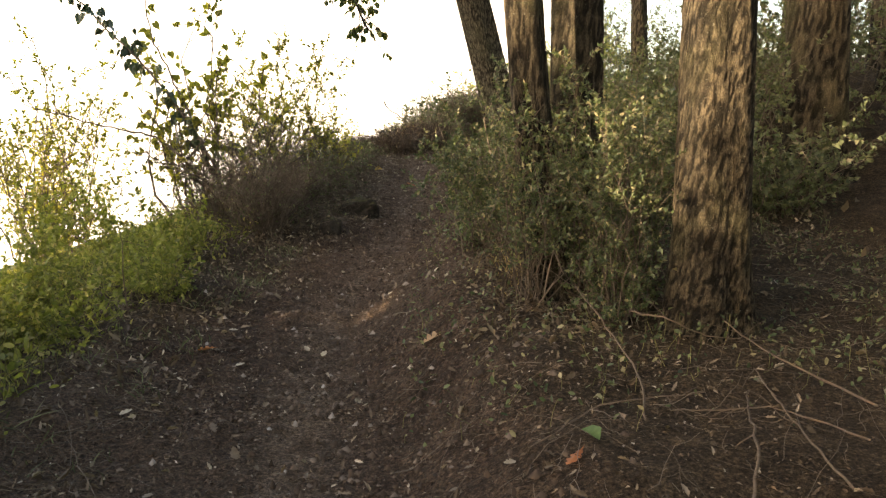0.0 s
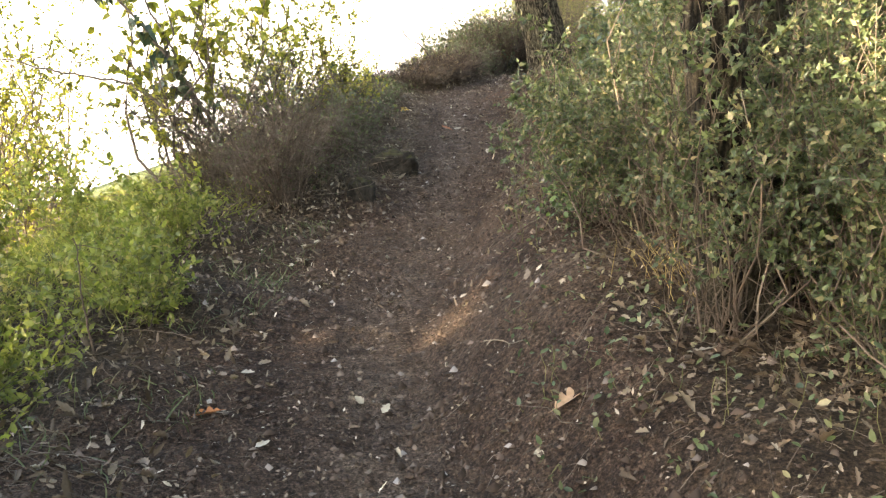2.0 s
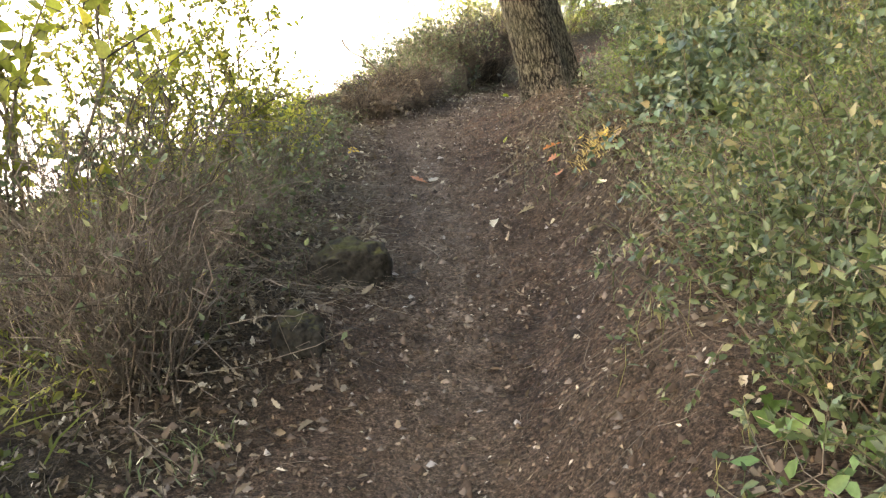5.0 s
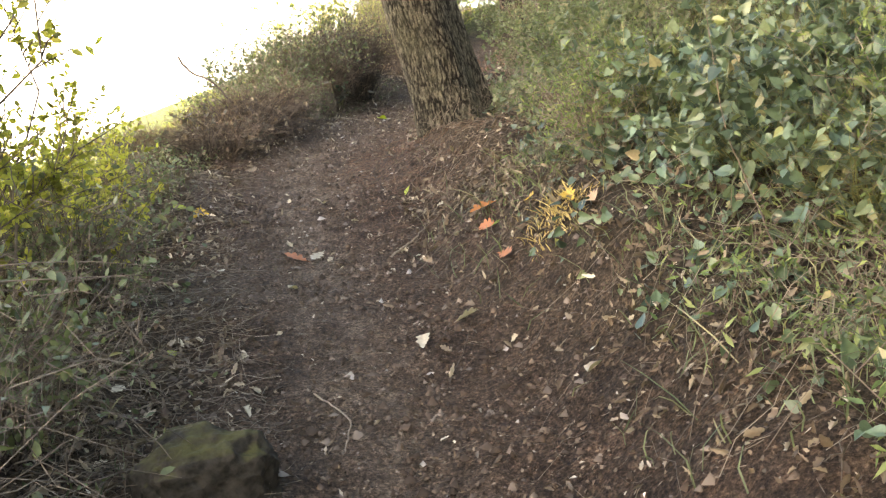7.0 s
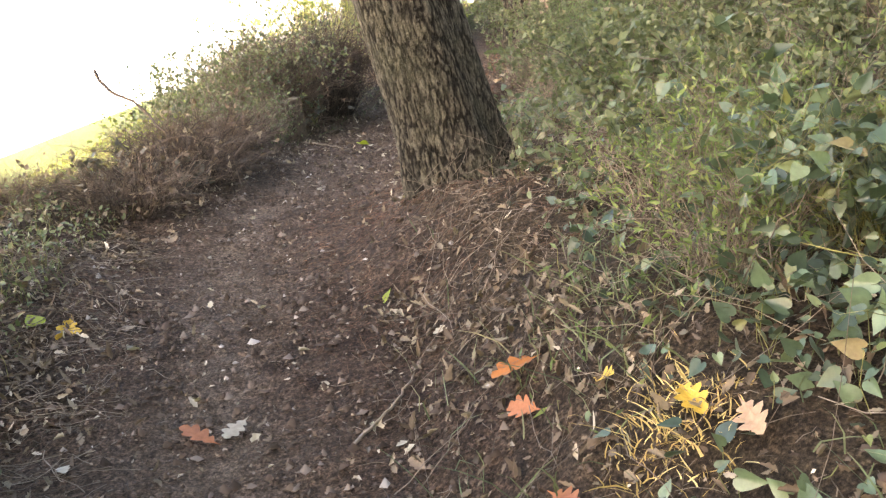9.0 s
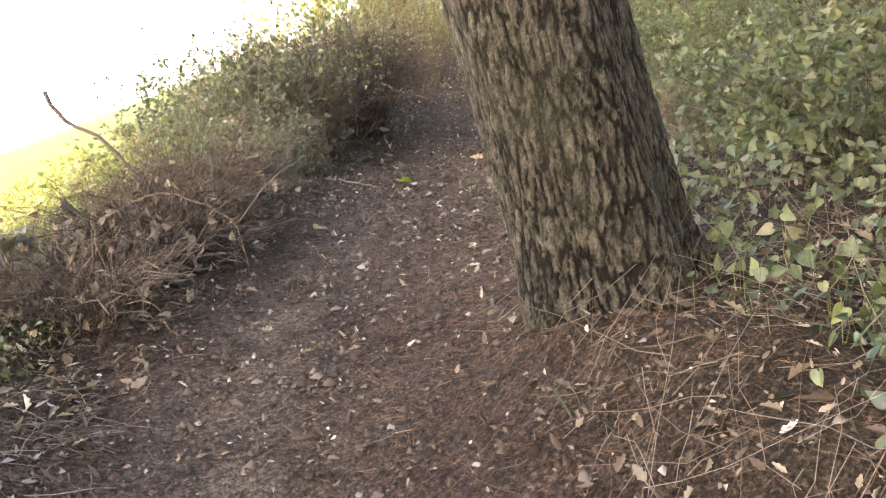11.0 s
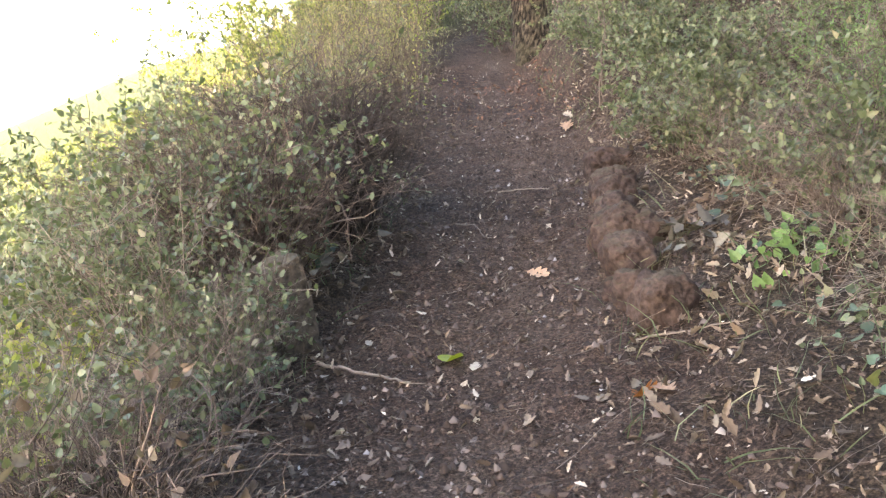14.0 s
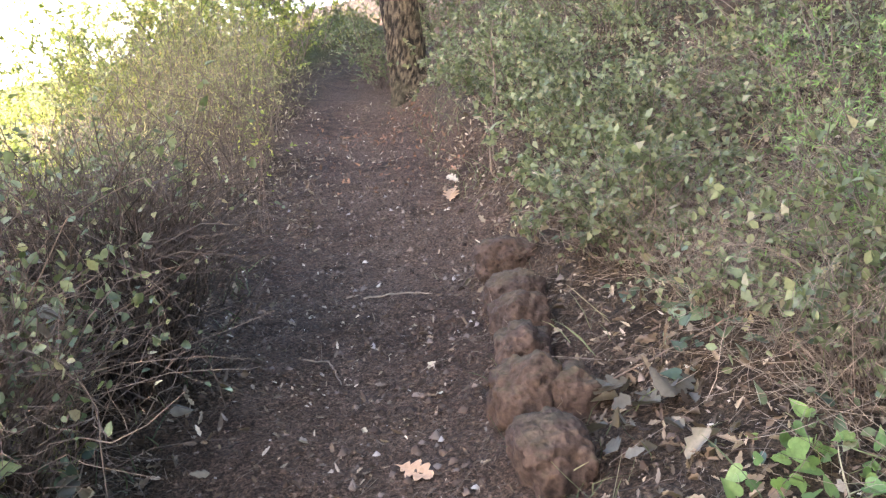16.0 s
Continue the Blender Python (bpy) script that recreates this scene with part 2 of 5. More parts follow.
T_CX = eased([-2, 0, 4, 6, 9, 11, 13, 14.5, 16, 17, 18.7, 20, 24, 27, 32], [-0.2, -0.3, -0.6, -0.6, -0.25, -0.3, -0.15, 0.35, 1.0, 1.55, 2.35, 3.05, 4.4, 6.3, 11.0], 7)
T_Z = eased([-10, 0, 3, 5, 6, 6.8, 8, 9, 10, 11.2, 12, 13.4, 14.6, 16.2, 17.1, 18.7, 20, 22, 24, 27, 40, 60], [-0.4, 0.02, 0.22, 0.37, 0.47, 0.55, 0.72, 0.87, 0.99, 1.13, 1.3, 1.51, 1.6, 1.68, 1.71, 1.83, 2.06, 2.28, 2.5, 2.85, 4.2, 5.0], 5)
T_BANK = eased([-5, 2, 4.5, 6.3, 8, 9.7, 11, 12.2, 14, 16, 18, 22], [0.1, 0.22, 0.38, 0.4, 0.38, 0.42, 0.32, 0.14, 0.06, 0.04, 0.1, 0.36], 9)


T_FOOT = eased([-5, 4.0, 5.0, 7.6, 9.2, 40], [0.42, 0.3, -0.02, -0.02, 0.42, 0.42], 5)
T_SLOPE = eased([-5, 5.5, 8, 10, 13, 15, 18, 22, 30], [0.0, 0.0, 0.15, 0.26, 0.2, 0.14, 0.22, 0.26, 0.26], 7)


def cx(y):
    return np.interp(y, TY, T_CX)


def sstep(v):
    v = np.clip(v, 0, 1)
    return v * v * (3 - 2 * v)


def hashed(i, j, s):
    h = (i.astype(np.int64) * 374761393 + j.astype(np.int64) * 668265263 + s * 974711) & 0x7FFFFFFF
    h = ((h ^ (h >> 13)) * 1274126177) & 0x7FFFFFFF
    return ((h ^ (h >> 16)) & 0xFFFF) / 65535.0


def vnoise(x, y, s=0):
    xi, yi = np.floor(x), np.floor(y)
    fx, fy = sstep(x - xi), sstep(y - yi)
    a, b = hashed(xi, yi, s), hashed(xi + 1, yi, s)
    c, d = hashed(xi, yi + 1, s), hashed(xi + 1, yi + 1, s)
    return (a * (1 - fx) + b * fx) * (1 - fy) + (c * (1 - fx) + d * fx) * fy - 0.5


def height(x, y):
    """The ground's height at x, y (arrays)."""
    x, y = np.asarray(x, float), np.asarray(y, float)
    u = x - cx(y)
    zb = np.interp(y, TY, T_Z)
    field = 0.36 + 0.3 * (x + 3.5) + 0.025 * (y - 8.8) + 0.12 * vnoise(x * 0.35, y * 0.35, 3)
    bank = np.interp(y, TY, T_BANK)
    right = bank * sstep((u - np.interp(y, TY, T_FOOT)) / 0.75) + np.interp(y, TY, T_SLOPE) * np.clip(u - 0.75, 0, 4) + 0.1 * np.clip(u - 4.75, 0, 60)
    mound = 0.16 * np.exp(-(((x - 0.75) / 0.5) ** 2 + ((y - 12.4) / 0.7) ** 2))
    lip = 0.08 * np.exp(-(((u + 1.25) / 0.35) ** 2))
    w = sstep((-u - 1.35) / 2.4)
    z = (zb + right + mound + lip) * (1 - w) + field * w
    rough = 0.3 + 0.7 * sstep((np.abs(u) - 0.3) / 0.6)
    z = z + rough * (0.07 * vnoise(x * 2.1, y * 2.1, 1) + 0.035 * vnoise(x * 6, y * 6, 2))
    z = z + (0.018 * vnoise(x * 8, y * 8, 4) + 0.014 * vnoise(x * 15, y * 15, 5) + 0.009 * vnoise(x * 24, y * 24, 6)) * sstep((1.9 - np.abs(u)) / 0.8)
    return z - 0.05 * np.exp(-((u / 0.45) ** 2)) + 0.02


def hz(x, y):
    return float(height(np.array([x]), np.array([y]))[0])


# mesh helpers ---------------------------------------------------------------------


def raw_mesh(name, verts, loops, sizes, material, smooth=False):
    """A mesh from flat arrays: corner indices and the number of corners of each face."""
    me = bpy.data.meshes.new(name)
    verts, loops, sizes = np.asarray(verts, np.float32).reshape(-1, 3), np.asarray(loops, np.int32).ravel(), np.asarray(sizes, np.int32)
    me.vertices.add(len(verts))
    me.vertices.foreach_set("co", verts.ravel())
    me.loops.add(len(loops))
    me.loops.foreach_set("vertex_index", loops)
    me.polygons.add(len(sizes))
    me.polygons.foreach_set("loop_start", np.concatenate(([0], np.cumsum(sizes)[:-1])).astype(np.int32))
    me.polygons.foreach_set("loop_total", sizes)
    if smooth:
        me.polygons.foreach_set("use_smooth", np.ones(len(sizes), bool))
    me.update(calc_edges=True)
    me.materials.append(material)
    return me


def outline(half):
    """A leaf template from the outline of one half (along, across): corners and two faces that fold on the midrib."""
    n = len(half)
    v = [(a, b, 0) for a, b in half] + [(a, -b, 0) for a, b in half[1:-1]]
    left = list(range(n))
    right = [n - 1] + [n + i for i in range(n - 3, -1, -1)] + [0]
    return np.array(v, float), left[::-1], right[::-1]


OVAL = outline([(0, 0), (0.3, 0.5), (0.7, 0.4), (1, 0)])
LANCE = outline([(0, 0), (0.35, 0.5), (1, 0)])
KITE = outline([(0, 0), (0.3, 0.5), (1, 0)])
HEART = outline([(0.08, 0), (-0.06, 0.14), (-0.06, 0.33), (0.08, 0.48), (0.28, 0.5), (0.52, 0.37), (0.74, 0.19), (1, 0)])
LOBED = outline([(-0.25, 0), (0.0, 0.05), (0.09, 0.2), (0.16, 0.24), (0.22, 0.13), (0.31, 0.31), (0.4, 0.42), (0.47, 0.37), (0.5, 0.19), (0.6, 0.33), (0.69, 0.4), (0.76, 0.34), (0.78, 0.17), (0.9, 0.2), (0.97, 0.12), (1, 0)])
BROKEN = outline([(0, 0), (0.1, 0.2), (0.28, 0.5), (0.42, 0.33), (0.6, 0.47), (0.73, 0.25), (0.9, 0.2), (1, 0)])


def leaves(name, p, tip, normal, length, width, shape, material, fold=0.25, curl=0.15):
    """Leaves with their bases at p; tip: the way they point; normal: the way their face looks."""
    tv, fa, fb = shape
    n = len(p)
    tip = tip / np.maximum(np.linalg.norm(tip, axis=1, keepdims=True), 1e-6)
    side = np.cross(normal, tip)
    side /= np.maximum(np.linalg.norm(side, axis=1, keepdims=True), 1e-6)
    up = np.cross(tip, side)
    L, W = np.broadcast_to(length, n)[:, None, None], np.broadcast_to(width, n)[:, None, None]
    F = (fold * (0.3 + 1.4 * rng.random(n)))[:, None, None] if np.isscalar(fold) else fold
    C = (curl * rng.normal(0.4, 1.0, n))[:, None, None]
    a, b = tv[None, :, 0, None], tv[None, :, 1, None]
    v = p[:, None] + tip[:, None] * a * L + side[:, None] * b * W * np.sqrt(np.maximum(0.2, 1 - F * F)) + up[:, None] * (np.abs(b) * F * W * 1.6 + C * L * (a * a - 0.2 * a))
    k = len(tv)
    face = np.array(fa + fb)
    loops = (np.arange(n)[:, None] * k + face[None]).ravel()
    sizes = np.tile([len(fa), len(fb)], n)
    return raw_mesh(name, v.reshape(-1, 3), loops, sizes, material, True)


def tubes(name, pts, radii, material, sides=4):
    """Stems: pts n x k x 3, radii n x k."""
    n, k, _ = pts.shape
    tan = np.gradient(pts, axis=1)
    tan /= np.maximum(np.linalg.norm(tan, axis=2, keepdims=True), 1e-9)
    ref = np.where(np.abs(tan[:, :1, 2:3]) > 0.8, np.array([1.0, 0, 0]), np.array([0, 0, 1.0]))
    s = np.cross(tan, np.broadcast_to(ref, tan.shape))
    s /= np.maximum(np.linalg.norm(s, axis=2, keepdims=True), 1e-9)
    t = np.cross(tan, s)
    ang = np.arange(sides) * 2 * np.pi / sides
    v = pts[:, :, None] + radii[:, :, None, None] * (s[:, :, None] * np.cos(ang)[None, None, :, None] + t[:, :, None] * np.sin(ang)[None, None, :, None])
    i, j, q = np.meshgrid(np.arange(n), np.arange(k - 1), np.arange(sides), indexing="ij")
    base = (i * k + j) * sides
    q2 = (q + 1) % sides
    f = np.stack([base + q, base + q2, base + sides + q2, base + sides + q], -1).reshape(-1)
    return raw_mesh(name, v.reshape(-1, 3), f, np.full(n * (k - 1) * sides, 4), material, True)


def part(name, mesh, parent, label="", kind=""):
    ob = new(name, mesh)
    ob.parent = parent
    return tagged(ob, label, kind=kind)


def thing(name, x, y, z, label, category, group="", kind="", rz=0.0):
    ob = new(name)
    ob.matrix_basis = pose(x, y, z, 0, 0, rz)
    return tagged(ob, label, category, group, kind)


def unit(n):
    v = rng.normal(size=(n, 3))
    return v / np.linalg.norm(v, axis=1, keepdims=True)


def stems(n, k, reach, tall, spread=0.15, wild=0.12, droop=0.0):
    """Curved stems that start round the origin and rise to about tall while going out by about reach."""
    az = rng.random(n) * 2 * np.pi
    out = reach * np.sqrt(rng.random(n)) * (0.5 + 0.6 * rng.random(n))
    top = tall * (0.55 + 0.5 * rng.random(n)) * (1 - 0.35 * (out / max(reach, 1e-6)) ** 2)
    s = np.linspace(0, 1, k)[None]
    r0 = spread * np.sqrt(rng.random(n))
    rad = r0[:, None] + out[:, None] * s ** 1.4
    z = top[:, None] * (s * (1 + droop) - droop * 1.15 * s ** 2.2)
    p = np.stack([rad * np.cos(az)[:, None], rad * np.sin(az)[:, None], z], -1)
    w = np.cumsum(rng.normal(0, wild * tall / k, (n, k, 3)), axis=1)
    w[:, 0] = 0
    return p + w


def along(p, n, lo=0.3, hi=1.0):
    """n random places on the stems p, and the way the stem goes there."""
    i = rng.integers(0, len(p), n)
    s = (lo + (hi - lo) * rng.random(n)) * (p.shape[1] - 1)
    j = np.minimum(s.astype(int), p.shape[1] - 2)
    f = (s - j)[:, None]
    a, b = p[i, j], p[i, j + 1]
    d = b - a
    return a + (b - a) * f, d / np.maximum(np.linalg.norm(d, axis=1, keepdims=True), 1e-9)


def twigs(p, n, k, size, lo=0.3, rise=0.3, wild=0.25):
    """Side twigs that grow from the stems p."""
    a, d = along(p, n, lo)
    way = d * 0.6 + unit(n) * 0.9 + np.array([0, 0, rise])
    way /= np.linalg.norm(way, axis=1, keepdims=True)
    L = size * (0.4 + 0.8 * rng.random(n))
    s = np.linspace(0, 1, k)
    q = a[:, None] + way[:, None] * (L[:, None] * s)[:, :, None]
    w = np.cumsum(rng.normal(0, wild * size / k, (n, k, 3)), axis=1)
    w[:, 0] = 0
    return q + w


def taper(n, k, r, end=0.35):
    return (r * (0.6 + 0.7 * rng.random(n)))[:, None] * np.linspace(1, end, k)[None]


def add_stems(root, name, p, r, material, sides):
    """Stems under root: each an object where they are few, else one joined part."""
    if len(p) <= 30:
        for i in range(len(p)):
            part(name, tubes(name, p[i:i + 1], r[i:i + 1], material, sides + 2), root)
    else:
        part("brushwood", tubes(name, p, r, material, sides), root, kind="stuff")


def shrub(name, x, y, tall, reach, n_stem, n_twig, n_leaf, size, leaf_material, label, category="shrub", shape=None, stem_material=None, width=0.55,
          droop=0.15, lo=0.25, leaf_lo=0.15, stem_r=0.007, twig_size=0.25, group="", sink=0.04, stem_wild=0.35, stretch=(1, 1), rz=0.0, rise=0.3, bare=0.0):
    stem_material = stem_material or M_STEM
    shape = shape or (OVAL if size > 0.03 else KITE)
    root = thing(name, x, y, hz(x, y) - sink, label, category, group, rz=rz)
    p = stems(n_stem, 8, reach, tall, 0.3 * reach, stem_wild, droop)
    p[..., 0] *= stretch[0]
    p[..., 1] *= stretch[1]
    add_stems(root, "stem", p, taper(n_stem, 8, stem_r, 0.3), stem_material, 3)
    q = twigs(p, n_twig, 4, twig_size, lo, rise)
    part("twig_mass", tubes("twigs", q, taper(n_twig, 4, stem_r * 0.4, 0.4), stem_material, 3), root, kind="stuff")
    if n_leaf:
        a, d = along(q, n_leaf, leaf_lo)
        high = a[:, 2] > bare * tall * (0.7 + 0.5 * rng.random(n_leaf))
        a, d, n_leaf = a[high], d[high], int(high.sum())
        tip = d * 0.5 + unit(n_leaf) * 0.9 + np.array([0, 0, -0.15])
        nor = unit(n_leaf) * 1.1 + np.array([-0.2, -0.2, 0.7])
        L = size * (0.5 + 0.8 * rng.random(n_leaf))
        part("foliage", leaves("foliage", a, tip, nor, L, L * width, shape, leaf_material), root, kind="stuff")
    return root


# ground -----------------------------------------------------------------------------
def growing(a, b, step, far, ratio=1.28):
    mid = list(np.arange(a, b + 1e-6, step))
    lo, hi, s = [], [], step
    while (mid[0] if not lo else lo[-1]) > -far:
        s *= ratio
        lo.append((mid[0] if not lo else lo[-1]) - s)
    s = step
    while (mid[-1] if not hi else hi[-1]) < far:
        s *= ratio
        hi.append((mid[-1] if not hi else hi[-1]) + s)
    return np.array(lo[::-1] + mid + hi)


def build_ground():
    gu, gy = growing(-1.35, 1.45, 0.026, 420, 1.16), growing(2.3, 20.0, 0.03, 420, 1.2)
    U, Y = np.meshgrid(gu, gy)
    X = U + cx(Y)
    Z = height(X, Y)
    nx, ny = len(gu), len(gy)
    j, i = np.meshgrid(np.arange(ny - 1), np.arange(nx - 1), indexing="ij")
    a = (j * nx + i).ravel()
    f = np.stack([a, a + 1, a + nx + 1, a + nx], -1)
    me = raw_mesh("ground", np.stack([X, Y, Z], -1), f, np.full(len(a), 4), M_EARTH, True)
    half = 0.62 + 0.25 * vnoise(Y * 0.8, Y * 0 + 0.5, 8) + 0.45 * sstep((6.5 - Y) / 2.5) * (U < 0)
    edge = 0.25 * vnoise(X * 4, Y * 4, 9)
    bare = 1 - sstep((np.abs(U) - half + edge) / 0.5)
    fld = sstep((-U - 2.0 + 0.8 * vnoise(X, Y, 10)) / 1.0)
    worn = 1.0 * np.exp(-(((U + 0.08 + 0.25 * vnoise(Y * 0.5, Y * 0, 12)) / 0.2) ** 2)) * (1 - 0.7 * sstep((Y - 14) / 2))
    for nm, val in (("path", bare), ("field", fld), ("worn", worn)):
        me.attributes.new(nm, "FLOAT", "POINT").data.foreach_set("value", val.astype(np.float32).ravel())
    return tagged(new("ground", me), "dark reddish-brown bare earth path beside a green field", "ground", kind="structure")


build_ground()


def build_haze_glow():
    """Glowing wall as haze over low country far beyond the field, lighting that side."""
    k = Mat("far_haze_glow", 1.0, 0.0)
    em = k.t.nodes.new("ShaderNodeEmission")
    # emissive wall, tall enough to add light from the left
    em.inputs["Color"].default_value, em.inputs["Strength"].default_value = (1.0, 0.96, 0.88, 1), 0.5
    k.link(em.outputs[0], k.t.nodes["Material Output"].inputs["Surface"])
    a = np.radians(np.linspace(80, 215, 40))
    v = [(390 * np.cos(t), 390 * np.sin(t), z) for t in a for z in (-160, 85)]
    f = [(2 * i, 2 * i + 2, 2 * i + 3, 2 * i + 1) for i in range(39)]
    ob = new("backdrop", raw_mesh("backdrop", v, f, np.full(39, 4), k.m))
    return tagged(ob, "glowing white wall in place of haze far beyond the sloping field", "distance", kind="structure")


build_haze_glow()


# trees --------------------------------------------------------------------------------
def cracked(u, v, period, s):
    """Irregular plates: distance from the cracks between jittered cells, wrapping round in u."""
    iu, iv = np.floor(u), np.floor(v)
    near, second = np.full(u.shape, 9.0), np.full(u.shape, 9.0)
    for du in (-1, 0, 1):
        for dv in (-1, 0, 1):
            a, b = (iu + du) % period, iv + dv
            d = np.hypot(iu + du + 0.5 + 0.9 * (hashed(a, b, s) - 0.5) - u, iv + dv + 0.5 + 0.9 * (hashed(a, b, s + 7) - 0.5) - v)
            second = np.minimum(second, np.maximum(near, d))
            near = np.minimum(near, d)
    return second - near


def trunk_mesh(r0, r1, tall, lean, material, around=48, up=90, relief=0.016, flare=0.35, seed=0.0):
    th, h = np.meshgrid(np.arange(around) * 2 * np.pi / around, np.linspace(0, 1, up) ** 1.6)
    z = h * (tall + 0.4) - 0.4
    s = np.clip(z, 0, None) / tall
    r = r0 + (r1 - r0) * s + r0 * flare * np.exp(-np.clip(z + 0.05, 0, None) / 0.22)
    lob = 1 + 0.06 * np.sin(3 * th + seed) + 0.05 * np.sin(5 * th + 2 * seed + z) + 0.12 * np.exp(-np.clip(z, 0, None) / 0.25) * np.sin(4 * th + seed)
    arc = th * r0
    warp = 0.9 * vnoise(arc * 16 + 9, z * 6 + seed, 31) + 0.5 * vnoise(arc * 40, z * 17 + seed, 32)
    ring = max(10, round(2 * np.pi * r0 / 0.026))
    plate = cracked(th / (2 * np.pi) * ring + 1.1 * warp + 0.6 * np.sin(z * 9 + seed), z / 0.13 + 0.8 * warp, ring, 33)
    plate = np.clip((plate - 0.02) / 0.2, 0, 1) * (0.5 + 0.5 * np.clip(3.0 * np.abs(vnoise(arc / 0.015 + 1.5 * warp, z / 0.06 + warp, 36)), 0, 1)) * (0.72 + 0.5 * vnoise(arc / 0.01, z / 0.02, 34)) + 0.3 * vnoise(arc / 0.007, z / 0.011, 35)
    plate = np.clip(plate, 0, 1)
    r = r * lob + relief * (plate ** 0.7 - 0.5)
    bend = lean[2] if len(lean) > 2 else 0.0
    x = r * np.cos(th) + lean[0] * z + bend * np.sin(z * 0.9)
    y = r * np.sin(th) + lean[1] * z
    v = np.stack([x, y, z], -1)
    j, i = np.meshgrid(np.arange(up - 1), np.arange(around), indexing="ij")
    f = np.stack([j * around + i, j * around + (i + 1) % around, (j + 1) * around + (i + 1) % around, (j + 1) * around + i], -1)
    me = raw_mesh("trunk", v, f, np.full((up - 1) * around, 4), material, True)
    me.attributes.new("plate", "FLOAT", "POINT").data.foreach_set("value", plate.astype(np.float32).ravel())
    return me


def add_crown(root, at, reach, tall, n_limb, n_twig, n_leaf, size, limb_r=0.05):
    """Limbs and foliage round a trunk's upper end."""
    p = stems(n_limb, 10, reach, tall, 0.08, 0.3, 0.35) + np.array(at)
    add_stems(root, "limb", p, taper(n_limb, 10, limb_r, 0.25), M_BARK_DARK, 4)
    q = twigs(p, n_twig, 6, reach * 0.35, 0.3, 0.0, 0.3)
    a, d = along(q, n_leaf, 0.1)
    tip = d * 0.4 + unit(n_leaf) + np.array([0, 0, -0.4])
    L = size * (0.6 + 0.7 * rng.random(n_leaf))
    crown = part("crown", leaves("crown", a, tip, unit(n_leaf) + np.array([0, 0, 0.8]), L, L * 0.7, KITE, M_CROWN), root, kind="stuff")
    part("twig_mass", tubes("twigs", q, taper(n_twig, 6, limb_r * 0.16, 0.4), M_BARK_DARK, 3), crown, kind="stuff")


def tree(x, y, r0, r1, tall, lean, label, material=None, around=48, up=90, relief=0.016, crown=True, seed=0.0, z=None, reach=3.2, flare=0.35, n_leaf=17000):
    root = thing("tree", x, y, hz(x, y) if z is None else z, label, "tree")
    part("trunk", trunk_mesh(r0, r1, tall, lean, material or M_BARK, around, up, relief, flare, seed), root)
    if crown:
        top = (lean[0] * tall * 0.8, lean[1] * tall * 0.8, tall * 0.72)
        add_crown(root, top, reach, tall * 0.55, 11, 300, n_leaf, 0.105)
    return root


oak = tree(0.9, 12.7, 0.25, 0.2, 6.5, (-0.245, 0.02), "oak tree with furrowed grey bark leaning over the path", M_BARK, 250, 340, 0.015, seed=1.0, flare=0.2, reach=4.4, n_leaf=30000)
tree(1.25, 4.14, 0.17, 0.145, 7.0, (0.01, 0.0), "thick tree with rough brown bark in patchy sunlight", M_BARK_DARK, 90, 220, 0.012, seed=2.2, flare=0.3)
tree(0.57, 4.76, 0.105, 0.092, 6.0, (-0.075, 0.03, -0.03), "slim tree with rough dark bark rising out of a shrub", M_BARK_DARK, 60, 120, 0.008, seed=3.1)
tree(0.79, 5.2, 0.15, 0.13, 6.5, (0.0, 0.05), "tree with rough brown bark rising out of a shrub", M_BARK_DARK, 60, 120, 0.009, seed=4.4)
tree(3.1, 7.4, 0.24, 0.2, 7.5, (0.0, 0.02), "dark thick tree trunk standing in the shaded wood", M_BARK_DARK, 60, 100, 0.012, seed=5.3)
tree(5.4, 24.5, 0.23, 0.19, 6.5, (-0.02, 0.03), "dark tree trunk standing beside the far end of the path", M_BARK_DARK, 60, 110, 0.014, seed=6.1)
wood = tree(5.6, 11.5, 0.16, 0.11, 7.0, (0.03, 0.02), "slender dark tree of the shaded wood", M_BARK_DARK, 28, 50, 0.008, seed=7.7, reach=4.5, n_leaf=30000)
WOOD_AT = [(4.6, 9.2), (6.8, 8.0), (8.5, 12.5), (7.0, 16.0), (9.5, 19.5), (7.6, 22.5), (10.5, 25.5), (9.0, 31.5), (12.5, 15.0), (4.8, 4.2), (7.2, 3.2),
           (3.4, 1.0), (2.6, -3.0), (5.5, -1.5), (13.0, 21.0), (11.0, 29.0)]
# trees added out of view, scaled so their crowns keep sun off the path
shade_tree = thing("tree", -9.0, -4.5, hz(-9.0, -4.5) - 0.05, "unseen leafy tree added to shade the path from low sun", "tree")
part("trunk", trunk_mesh(0.17, 0.08, 6.5, (0.02, 0.0), M_BARK_DARK, 20, 40, 0.01, 0.3, 8.0), shade_tree)
add_crown(shade_tree, (0.02, 0, 1.3), 2.7, 6.0, 20, 520, 9500, 0.17)
SHADE_AT = [(-7.0, -7.0, 3.5), (-4.0, -9.0, 3.5), (-11.5, -4.0, 1.0), (-14.2, -4.8, 0.95), (-16.4, -5.0, 0.9), (-9.0, -9.5, 2.5)]
for k, (wx, wy, head) in enumerate(SHADE_AT):
    base_z, reach_y = hz(wx, wy) - 0.05, -wx / 1.6 + wy
    c = copy_thing(shade_tree, pose(wx, wy, base_z, 0, 0, 71.0 * k))
    c.scale = ((0.3 + 0.1 * reach_y + head + 0.44 * (reach_y - wy) - base_z) / 7.2,) * 3
# high crowns added out of view, set on the sun's rays to the farther path
tall_shade_tree = thing("tree", -23.0, -4.0, hz(-23.0, -4.0) - 0.05, "unseen tall tree whose high crown is added to block the sun", "tree")
